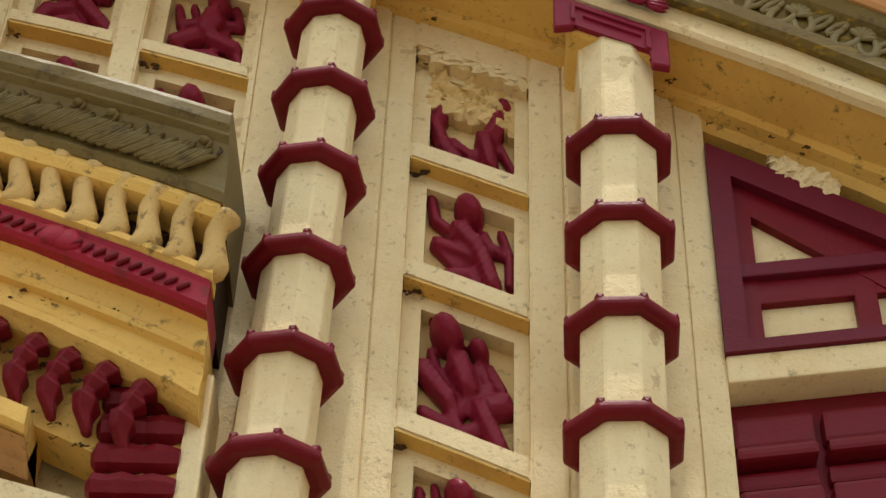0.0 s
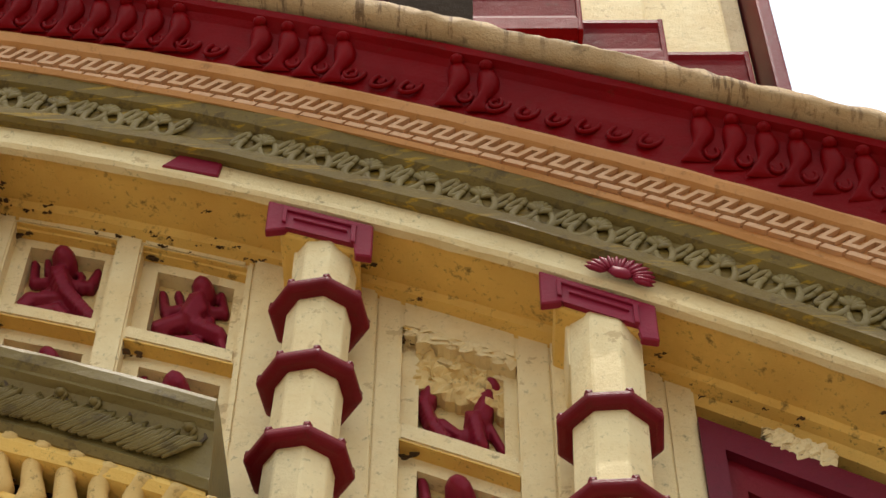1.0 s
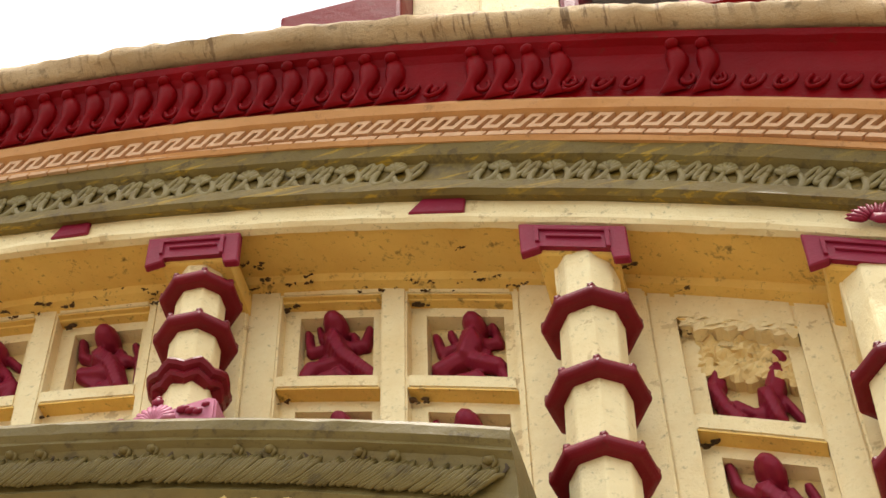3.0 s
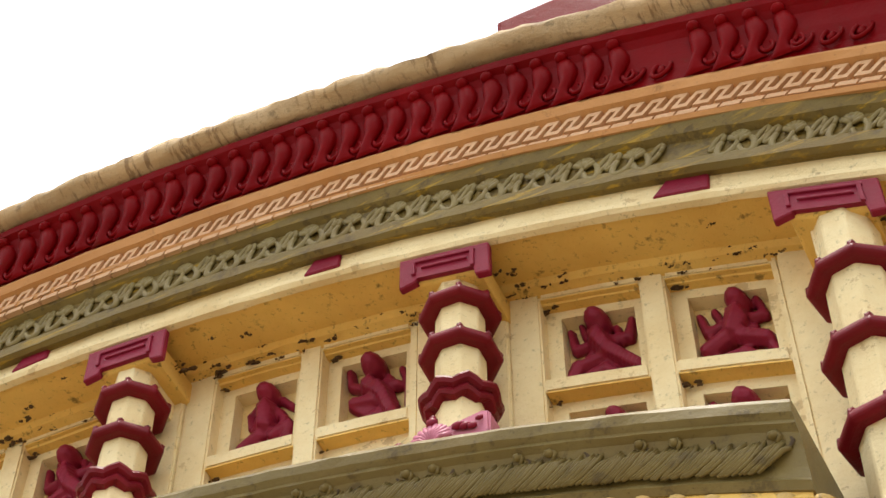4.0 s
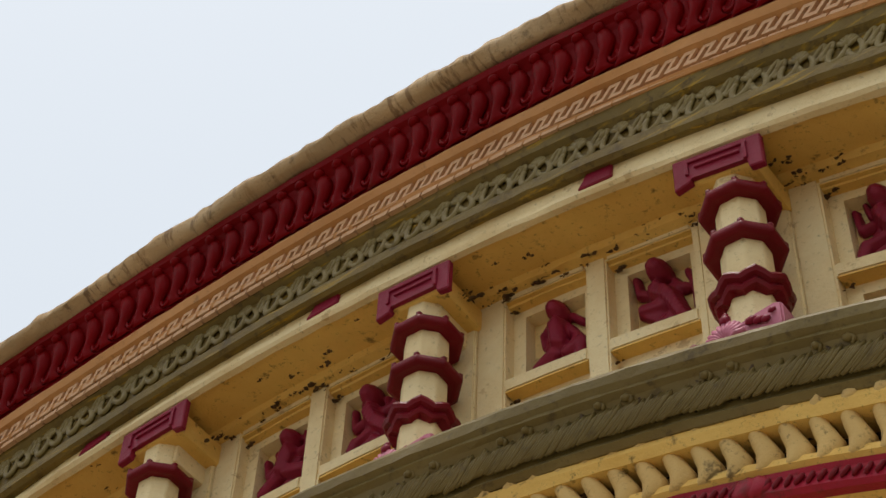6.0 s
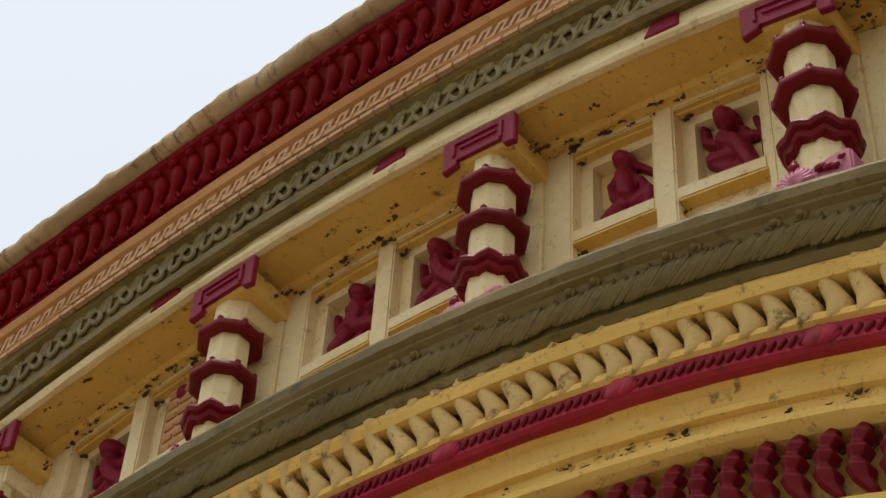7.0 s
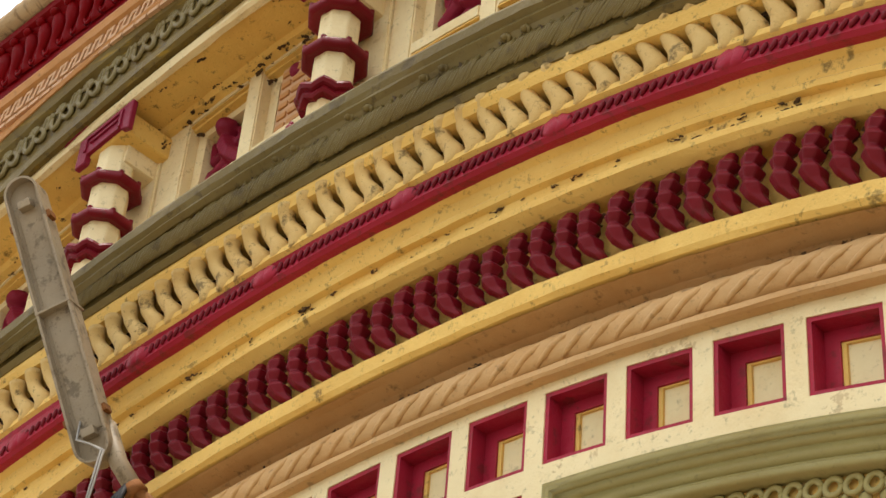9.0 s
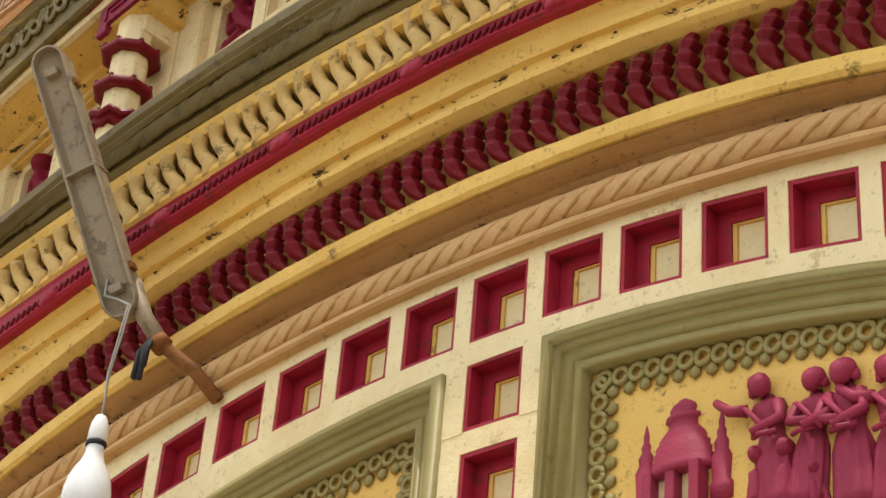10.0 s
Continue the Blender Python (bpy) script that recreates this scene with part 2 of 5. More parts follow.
# ---- walls ----
wall = thing("wall_front", "cream limewashed temple wall with panelled niches", "wall", kind="structure")
part("wall_core", sweep([(0.34, FASCIA, 0.55), (3.2, FASCIA, 0.55), (3.2, (0, 0, 0), 0), (0.34, (0, 0, 0), 0)], X_L, X_R, 60), CREAM, wall)
porch = thing("wall_porch", "cream porch wall with maroon niches under the lower eave", "wall", kind="structure")
part("wall_core", sweep([(0.24, TOOTH_TOP, 0.1), (0.335, TOOTH_TOP, 0.1), (0.335, (0, 0, 0), 0), (0.24, (0, 0, 0), 0)], P_L + 0.03, P_R - 0.03, 40), CREAM, porch)


# ---- upper cornice ----
cornice = thing("upper_cornice", "arched temple cornice in cream, olive, peach and dark red bands", "cornice", (-3.1, 0, 6.4), kind="structure")
part("soffit", sweep([(0.0, FASCIA, 0.0), (0.0, FASCIA, 0.05), (0.33, FASCIA, 0.05), (0.33, FASCIA, -0.06), (0.24, FASCIA, -0.06), (0.225, FASCIA, -0.03), (0.19, FASCIA, -0.022), (0.18, FASCIA, 0.0)], X_L, X_R, 110, 0.006), YELLOW, cornice, "ochre yellow soffit with soot spots")
part("fascia", sweep([(-0.004, FASCIA, -0.012), (-0.014, FASCIA, 0.0), (-0.014, FASCIA, 0.018), (-0.006, FASCIA, 0.026), (-0.010, FASCIA_TOP, 0.03), (0.2, FASCIA_TOP, 0.03), (0.2, FASCIA, 0.052), (0.02, FASCIA, 0.052), (0.02, FASCIA, -0.012)], X_L, X_R, 110, 0.006, 3), CREAM, cornice, "cream fascia")
part("olive_band", sweep([(-0.035, FASCIA_TOP, 0.0), (-0.05, FASCIA_TOP, 0.012), (-0.045, FASCIA_TOP, 0.06), (-0.028, FASCIA_TOP, 0.09), (-0.03, OLIVE_TOP, -0.06), (-0.052, OLIVE_TOP, -0.045), (-0.066, OLIVE_TOP, 0.0), (0.2, OLIVE_TOP, 0.0), (0.2, FASCIA_TOP, 0.02), (0.0, FASCIA_TOP, 0.01)], X_L, X_R, 110, 0.005, 7), OLIVE, cornice, "olive painted band")
part("peach_band", sweep([(-0.07, OLIVE_TOP, -0.004), (-0.078, OLIVE_TOP, 0.012), (-0.06, OLIVE_TOP, 0.02), (-0.06, RED_BOT, -0.055), (-0.088, RED_BOT, -0.042), (-0.098, RED_BOT, -0.015), (-0.092, RED_BOT, 0.004), (0.2, RED_BOT, 0.004), (0.2, OLIVE_TOP, 0.0)], X_L, X_R, 110, 0.004, 11), ORANGE, cornice, "orange band under a key pattern")
part("red_band", sweep([(-0.09, RED_BOT, 0.004), (-0.094, RED_BOT, 0.04), (-0.108, RED_BOT, 0.12), (-0.118, RED_TOP, -0.075), (-0.132, RED_TOP, -0.05), (-0.15, RED_TOP, -0.035), (-0.155, RED_TOP, -0.008), (-0.135, RED_TOP, 0.0), (0.2, RED_TOP, 0.0), (0.2, RED_BOT, 0.004)], X_L, X_R, 110, 0.005, 15), RED, cornice, "dark red cove band")
roll = []
for k in range(12):
    a = math.pi * 2 * k / 12
    roll.append((-0.15 - 0.05 * math.cos(a), ROLL_TOP, -0.045 + 0.045 * math.sin(a)))
part("top_roll", sweep(roll, X_L, X_R, 420, 0.017, 21), TAN, cornice, "weathered tan rounded coping", True)
part("roof", sweep([(-0.12, ROLL_TOP, -0.02), (1.5, ROLL_TOP, 0.25), (3.2, ROLL_TOP, 0.0), (3.2, ROLL_TOP, -0.4), (0.1, ROLL_TOP, -0.4)], X_L, X_R, 60), TAN, cornice)


def drop_mesh():
    """A paisley leaf in low relief: round knob, swollen shoulder, tail swept aside round a scalloped hollow."""
    rows = [(0.010, 0.008, 0.012, 0.0), (0.002, 0.020, 0.022, 0.0), (-0.020, 0.029, 0.028, 0.004), (-0.050, 0.034, 0.029, 0.009), (-0.080, 0.031, 0.026, 0.010), (-0.104, 0.023, 0.021, 0.004), (-0.128, 0.018, 0.017, -0.008), (-0.150, 0.021, 0.012, -0.016), (-0.168, 0.030, 0.007, -0.017), (-0.182, 0.042, 0.001, -0.012)]
    rings = []
    for z, w, d, cx in rows:
        rings.append([(cx + w * math.cos(math.pi * q / 10), 0.006 - 1.5 * d * math.sin(math.pi * q / 10) ** 0.75, z) for q in range(11)])
    bm = loft(rings)
    ball((0.0, -0.036, -0.006), 0.020, bm, (1.05, 0.95, 0.95), 2)
    pts = []
    for k in range(12):
        a = math.radians(-190 + 22 * k)
        pts.append((0.032 + 0.017 * math.cos(a), -0.002, -0.146 + 0.024 * math.sin(a)))
    tube(pts, 0.0065, bm, 6)
    return to_mesh("leaf", bm, RED, True)


DROP = drop_mesh()
bm = bmesh.new()
pts = []
for k in range(13):
    a = math.radians(-215 + 21 * k)
    pts.append((0.026 * math.cos(a) + 0.25 * 0.03 * math.sin(a), 0.0, -0.130 + 0.036 * math.sin(a)))
tube(pts, 0.007, bm, 6)
ball((-0.004, 0.004, -0.128), 0.016, bm, (1.0, 0.4, 1.5), 1)
HOLLOW = to_mesh("leaf_stub", bm, RED, True)
x = X_L + 0.1
while x < X_R - 0.05:
    gap = (-0.78 < x < -0.62) or (-0.27 < x < -0.03 ) or (0.13 < x < 0.42) or (0.48 < x < 0.60)
    if not gap:
        put("leaf", DROP, cornice, along(RED_TOP, x, -0.106, -0.058, 1.0 + 0.05 * noise.noise((x * 9, 1, 1))) @ Matrix.Rotation(0.85 * math.atan(slope(RED_TOP, x)) + 0.05 * noise.noise((x * 11, 6, 1)), 4, "Y"))
    else:
        put("leaf_stub", HOLLOW, cornice, along(RED_TOP, x, -0.104, -0.058))
    x += 0.0823


def fret_mesh():
    """One turn of a running, leaning key pattern over a row of small blocks."""
    bm = bmesh.new()
    y0, y1 = -0.014, 0.006
    box(-0.0403, 0.0300, y0 + 0.001, y1, -0.056, -0.038, bm)
    box(-0.0403, -0.0235, y0, y1, -0.024, 0.040, bm)
    box(-0.0235, 0.0130, y0, y1, 0.025, 0.040, bm)
    box(-0.0020, 0.0130, y0, y1, -0.024, 0.025, bm)
    box(0.0130, 0.0403, y0, y1, -0.024, -0.009, bm)
    for v in bm.verts:
        v.co.x += v.co.z * 0.55
    return to_mesh("fret", bm, PEACH)


FRET = fret_mesh()
x = X_L + 0.06
while x < X_R - 0.05:
    put("fret", FRET, cornice, along(RED_BOT, x, -0.062, -0.094) @ Matrix.Diagonal((0.845, 1, 1, 1)))
    x += 0.068 * math.cos(math.atan(slope(RED_BOT, x)))


def scroll_mesh():
    """A shell palmette over hanging loops, with a leaning loop on either side, in low relief."""
    bm = bmesh.new()
    for k in range(6):
        a = math.radians(-62 + 25 * k)
        tube([(0.0, -0.004, 0.004), (0.016 * math.sin(a), -0.010, 0.004 + 0.018 * math.cos(a)), (0.034 * math.sin(a), -0.008, 0.004 + 0.038 * math.cos(a))], 0.0095, bm, 6, lambda s: 0.6 + 0.5 * s)
    for cx, cz, rx, rz, tilt in ((-0.030, -0.010, 0.024, 0.040, 0.15), (0.026, -0.014, 0.022, 0.036, -0.30)):
        pts = []
        for k in range(15):
            a = math.radians(150 + 17 * k) if cx < 0 else math.radians(60 - 17 * k)
            px, pz = rx * math.cos(a), rz * math.sin(a)
            pts.append((cx + px + pz * tilt, -0.006, cz + pz))
        tube(pts, 0.0100, bm, 7, lambda s: 0.75 + 0.5 * math.sin(math.pi * s))
    for cx, rx, rz in ((-0.062, 0.010, 0.030), (0.061, 0.011, 0.034)):
        pts = [(cx + rx * math.cos(2 * math.pi * k / 12) + 0.35 * rz * math.sin(2 * math.pi * k / 12), -0.005, 0.010 + rz * math.sin(2 * math.pi * k / 12)) for k in range(13)]
        tube(pts, 0.0085, bm, 6)
    ball((0.002, -0.004, -0.022), 0.014, bm, (0.8, 0.6, 1.5), 1)
    return to_mesh("scroll", bm, OLIVE_SAGE, True)


SCROLL = scroll_mesh()
x = X_L + 0.1
while x < X_R - 0.1:
    if not (-0.78 < x < -0.60):
        put("scroll", SCROLL, cornice, along(OLIVE_TOP, x, -0.032, -0.115, 1.06 + 0.08 * noise.noise((x * 5, 4, 1))) @ Matrix.Rotation(0.10 * noise.noise((x * 7, 2, 8)), 4, "Y") @ Matrix.Diagonal((1, 0.75, 1, 1)))
    x += 0.150

# maroon paint patches and the small sunburst boss on the fascia
for px, w in ((-4.95, 0.13), (-3.93, 0.13), (-2.92, 0.13), (-1.86, 0.12), (-0.74, 0.16)):
    bm = plate([(px - w / 2, zc(FASCIA, px - w / 2) + 0.012), (px + w / 2, zc(FASCIA, px + w / 2) + 0.018), (px + w * 0.55, zc(FASCIA_TOP, px + w * 0.55) + 0.012), (px - w * 0.2, zc(FASCIA_TOP, px - w * 0.2) + 0.012)], -0.020, -0.002)
    bmesh.ops.bevel(bm, geom=bm.edges[:], offset=0.004, segments=1, affect="EDGES")
    part("paint_patch", bm, PLUM, cornice, "maroon painted boss")
bm = bmesh.new()
for k in range(25):
    a = math.pi * (k / 24)
    ball((0.062 * math.cos(a), -0.010 - 0.004 * (k % 2), 0.042 * math.sin(a)), 0.030, bm, (0.2, 0.3, 1.0), 1, Matrix.Rotation(math.pi / 2 - a, 4, "Y"))
ball((0, -0.012, 0.01), 0.03, bm, (1.2, 0.4, 0.7), 1)
part("sunburst", bm, PLUM, cornice, "maroon sunburst boss", True, along(FASCIA, 0.395, -0.032, 0.004, 1.05))


# ---- lower eave ----
eave = thing("lower_eave", "arched olive eave over ochre balusters and maroon dentils", "eave", (-3.1, 0, 5.2), kind="structure")
part("olive_moulding", sweep([(-0.125, EOLIVE_BOT, -0.004), (-0.14, EOLIVE_BOT, 0.012), (-0.13, EOLIVE_BOT, 0.03), (-0.132, EOLIVE_BOT, 0.06), (-0.142, EOLIVE_BOT, 0.11), (-0.158, EAVE_TOP, -0.085), (-0.176, EAVE_TOP, -0.075), (-0.172, EAVE_TOP, -0.062), (-0.186, EAVE_TOP, -0.05), (-0.190, EAVE_TOP, -0.022), (-0.178, EAVE_TOP, 0.0), (-0.14, EAVE_TOP, 0.016), (0.21, EAVE_TOP, 0.06), (0.21, EOLIVE_BOT, -0.004)], P_L, P_R, 90, 0.005, 31), EAVE_OLIVE, eave, "olive moulding with a leaf relief")
# dark sheet: its colour carries the shade of the gaps as well as dirt
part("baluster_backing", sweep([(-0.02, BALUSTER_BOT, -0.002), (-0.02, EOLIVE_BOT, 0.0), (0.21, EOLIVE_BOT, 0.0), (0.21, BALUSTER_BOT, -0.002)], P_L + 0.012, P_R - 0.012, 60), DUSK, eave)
part("baluster_rail", sweep([(-0.075, BALUSTER_BOT, 0.0), (-0.09, BALUSTER_BOT, 0.01), (-0.088, BALUSTER_BOT, 0.03), (-0.07, BALUSTER_BOT, 0.036), (-0.018, BALUSTER_BOT, 0.036), (-0.018, BALUSTER_BOT, 0.0)], P_L + 0.006, P_R - 0.006, 80, 0.004, 5), YELLOW, eave)
part("baluster_head", sweep([(-0.12, EOLIVE_BOT, -0.004), (-0.12, EOLIVE_BOT, -0.02), (-0.108, EOLIVE_BOT, -0.044), (-0.018, EOLIVE_BOT, -0.052), (-0.018, EOLIVE_BOT, -0.004)], P_L + 0.006, P_R - 0.006, 80, 0.004, 6), YELLOW, eave)
part("crimson_strip", sweep([(-0.066, STRIP_BOT, 0.0), (-0.078, STRIP_BOT, 0.01), (-0.072, BALUSTER_BOT, -0.012), (-0.078, BALUSTER_BOT, 0.0), (0.1, BALUSTER_BOT, 0.0), (0.1, STRIP_BOT, 0.0)], P_L + 0.01, P_R - 0.01, 90, 0.003, 9), CRIMSON, eave, "crimson strip with small slots")
part("yellow_mouldings", sweep([(-0.04, STRIP_BOT, 0.0), (-0.02, STRIP_BOT, -0.012), (-0.012, STRIP_BOT, -0.05), (-0.022, STRIP_BOT, -0.062), (-0.016, STRIP_BOT, -0.076), (0.004, STRIP_BOT, -0.08), (0.006, STRIP_BOT, -0.115), (-0.008, TOOTH_TOP, 0.045), (-0.010, TOOTH_TOP, 0.022), (0.006, TOOTH_TOP, 0.012), (0.03, TOOTH_TOP, 0.0), (0.2, TOOTH_TOP, 0.0), (0.2, STRIP_BOT, 0.0)], P_L + 0.01, P_R - 0.01, 90, 0.004, 13), YELLOW, eave, "ochre yellow stepped mouldings")
part("dentil_backing", sweep([(0.085, TOOTH_BOT, 0.0), (0.085, TOOTH_TOP, 0.002), (0.2, TOOTH_TOP, 0.002), (0.2, TOOTH_BOT, 0.0)], P_L + 0.03, P_R - 0.03, 60), YELLOW, eave, "grimy ochre ground behind the dentils")
part("dentil_sill", sweep([(0.03, TOOTH_BOT, 0.0), (0.012, TOOTH_BOT, -0.012), (0.014, TOOTH_BOT, -0.056), (0.026, TOOTH_BOT, -0.068), (0.2, TOOTH_BOT, -0.072), (0.2, TOOTH_BOT, 0.0)], P_L + 0.02, P_R - 0.36, 90, 0.004, 17), YELLOW, eave)
part("cove", sweep([(0.034, TOOTH_BOT, -0.074), (0.060, TOOTH_BOT, -0.080), (0.100, TOOTH_BOT, -0.092), (0.128, TOOTH_BOT, -0.112), (0.135, ROPE_TOP, 0.02), (0.118, ROPE_TOP, -0.02), (0.118, ROPE_BOT, 0.032), (0.2, ROPE_BOT, 0.032), (0.2, TOOTH_BOT, -0.074)], P_L + 0.02, P_R - 0.36, 90, 0.004, 19), CLAY, eave, "brown orange hollow moulding over the rope")


def leaf_mesh(seed):
    """A tuft of fine combed blades lying aslant, under a curled tip."""
    bm = bmesh.new()
    r = random.Random(seed)
    for k in range(9):
        o = (k - 4) * 0.0105 + r.uniform(-0.003, 0.003)
        q = r.uniform(0.45, 1.0)
        e = r.uniform(-0.008, 0.008)
        tube([(o + 0.024 + e, -0.001, 0.046 * q), (o + 0.018, -0.007, 0.018 * q), (o + 0.002, -0.007, -0.014), (o - 0.018, -0.004, -0.034), (o - 0.036 + e, -0.001, -0.046)], 0.0056, bm, 5, lambda t: 1.25 - 0.9 * abs(t - 0.3))
    if seed % 3 == 0:
        ball((0.030, -0.010, 0.050), 0.014, bm, (1.2, 0.9, 0.8), 1)
        tube([(0.040, -0.004, 0.034), (0.046, -0.010, 0.048), (0.036, -0.012, 0.060), (0.020, -0.008, 0.056)], 0.006, bm, 5)
    return to_mesh("leaf", bm, EAVE_OLIVE, True)


LEAVES = [leaf_mesh(k) for k in range(6)]
x, k = P_L + 0.06, 0
while x < P_R - 0.03:
    put("leaf", LEAVES[(k * 5 + k // 4) % 6], eave, along(EOLIVE_BOT, x, -0.1435, 0.080) @ Matrix.Rotation(0.25 * noise.noise((x * 13, 3, 3)), 4, "Y") @ Matrix.Diagonal((1.0 + 0.3 * noise.noise((x * 11, 8, 3)), 1.25, 1 + 0.2 * noise.noise((x * 12, 5, 3)), 1)))
    x += 0.074
    k += 1


TUFT = to_mesh("tuft", tube([(-0.012, -0.002, 0.040), (0.002, -0.008, 0.046), (0.012, -0.008, 0.030), (0.010, -0.007, 0.004), (0.0, -0.005, -0.020), (-0.012, -0.002, -0.036)], 0.0060, None, 6, lambda s: 1.25 - s), TUFT_DARK, True)
x = P_L + 0.03
while x < P_R - 0.03:
    q = noise.noise((x * 17, 2, 9))
    put("tuft", TUFT, eave, along(EOLIVE_BOT, x, -0.143, 0.104 + 0.012 * q) @ Matrix.Rotation(0.5 * q, 4, "Y") @ Matrix.Diagonal((1 + 0.4 * q, 0.8, 0.6 + 0.4 * q, 1)))
    x += 0.15 + 0.09 * q


def baluster_mesh(h):
    """A fat rounded baluster, bowed like an S."""
    rows = [(0.024, 0.0), (0.030, 0.05 * h), (0.034, 0.18 * h), (0.035, 0.34 * h), (0.031, 0.52 * h), (0.026, 0.68 * h), (0.024, 0.82 * h), (0.028, 0.92 * h), (0.030, h)]
    bm = turned(rows, 12)
    for v in bm.verts:
        q = v.co.z / h
        v.co.y -= 0.035 * q - 0.012 * math.sin(math.pi * q)
        v.co.x += 0.016 * math.sin(2 * math.pi * q) - 0.020 * (q - 0.5)
    return to_mesh("baluster", bm, BUFF, True)


BALUSTER = baluster_mesh(0.155)
x = P_R - 0.045
while x > P_L + 0.03:
    put("baluster", BALUSTER, eave, along(BALUSTER_BOT, x, -0.066, 0.008, 1.0 + 0.04 * noise.noise((x * 7, 2, 0))))
    x -= 0.0757

bm = turned([(0.002, -0.017), (0.006, -0.013), (0.0065, 0.0), (0.006, 0.013), (0.002, 0.017)], 6, flat=(1, 1.1))
SLOT = to_mesh("slot", bm, MAROON, True)
bm = ball((0, 0, 0), 0.034, None, (1.3, 0.5, 0.9), 2)
for v in bm.verts:
    v.co += Vector(noise.noise_vector(v.co * 60)) * 0.006
BOSS = to_mesh("boss", bm, CRIMSON, True)
x = P_L + 0.05
while x < P_R - 0.05:
    if abs((x + 0.62) % 0.55 - 0.275) > 0.016:
        put("slot", SLOT, eave, along(STRIP_BOT, x, -0.080, 0.034) @ Matrix.Rotation(0.5 + 0.3 * noise.noise((x * 30, 1, 1)), 4, "Y"))
    else:
        put("boss", BOSS, eave, along(STRIP_BOT, x, -0.074, 0.036))
    x += 0.0275


def tooth_mesh():
    """A stubby maroon dentil with three angular swellings, its foot kicked aside."""
    h = 0.190
    rows = [(0.010, 0.0), (0.021, 0.010), (0.030, 0.034), (0.040, 0.060), (0.024, 0.082), (0.039, 0.104), (0.024, 0.124), (0.038, 0.146), (0.026, 0.164), (0.022, 0.176), (0.016, h)]
    bm = turned(rows, 6, start=0.35, flat=(0.92, 1.0))
    for v in bm.verts:
        q = v.co.z / h
        v.co.y -= 0.016 * math.sin(math.pi * (1 - q) * 1.2) + 0.012
        v.co.x += 0.010 * (0.5 - q) + 0.036 * max(0.0, 0.30 - q) / 0.30 + 0.004 * math.sin(27 * q)
        w = noise.noise_vector((v.co.x * 40, v.co.y * 40, v.co.z * 40))
        v.co += Vector(w) * 0.004
    bmesh.ops.bevel(bm, geom=bm.edges[:], offset=0.0025, segments=1, affect="EDGES")
    return to_mesh("dentil", bm, MAROON)


TOOTH = tooth_mesh()
x = P_R - 0.2
while x > P_L + 0.06:
    put("dentil", TOOTH, eave, along(TOOTH_BOT, x, 0.055, 0.008, 1.0 + 0.05 * noise.noise((x * 8, 7, 0))) @ Matrix.Rotation(0.12 * noise.noise((x * 15, 7, 2)), 4, "Y") @ Matrix.Rotation(0.35 * noise.noise((x * 21, 1, 2)), 4, "Z"))
    x -= 0.0805

# rope moulding
rope = []
for k in range(10):
    a = math.pi * 2 * k / 10
    rope.append((0.085 - 0.03 * math.cos(a), ROPE_BOT, 0.045 + 0.045 * math.sin(a)))
rope_bm = sweep(rope, P_L + 0.6, P_R - 0.56, 520)
for v in rope_bm.verts:
    s = zc(ROPE_BOT, v.co.x) + 0.045
    a = math.atan2(v.co.z - s, 0.085 - v.co.y)
    g = abs(math.sin(math.pi * v.co.x / 0.1 - a * 2.3))
    d = Vector((0, v.co.y - 0.085, v.co.z - s))
    v.co += d * (0.22 * g ** 0.5 - 0.14)
part("rope_fillet", sweep([(0.070, ROPE_BOT, -0.030), (0.062, ROPE_BOT, -0.022), (0.064, ROPE_BOT, -0.006), (0.085, ROPE_BOT, 0.002), (0.2, ROPE_BOT, 0.002), (0.2, ROPE_BOT, -0.030)], P_L + 0.6, P_R - 0.56, 70, 0.004, 23), SAND, eave, "tan fillet under the rope")
part("rope_moulding", rope_bm, SAND, eave, "orange rope moulding", True)
STRAND = to_mesh("strand", tube([(-0.058, -0.018, -0.036), (-0.034, -0.028, -0.024), (-0.004, -0.032, -0.004), (0.028, -0.026, 0.018), (0.056, -0.010, 0.036)], 0.0080, None, 8, lambda s: 0.4 + 0.7 * math.sin(math.pi * (0.12 + 0.76 * s))), SAND, True)
x = P_L + 0.65
while x < P_R - 0.6:
    put("strand", STRAND, eave, along(ROPE_BOT, x, 0.087, 0.045, 1.0 + 0.08 * noise.noise((x * 9, 3, 7))))
    x += 0.082

# ---- porch lattice ----
NPITCH, NW = 0.2535, 0.196
niche_x = [-2.845 + NPITCH * k for k in range(-10, 9)]
cells = []
for k, cx in enumerate(niche_x):
    cells.append((cx, NICHE_TOP, NICHE_BOT, 0.0))


def cell_lines(x0, x1, top, bot, dt=0.0, db=0.0):
    return [(x0, zc(bot, x0) + db), (x1, zc(bot, x1) + db), (x1, zc(top, x1) + dt), (x0, zc(top, x0) + dt)]


def bar(x0, x1, top, bot, dt, db, y0, y1, n=6):
    rings = []
    for i in range(n + 1):
        x = x0 + (x1 - x0) * i / n
        rings.append([(x, y0, zc(bot, x) + db), (x, y1, zc(bot, x) + db), (x, y1, zc(top, x) + dt), (x, y0, zc(top, x) + dt)])
    return loft(rings)


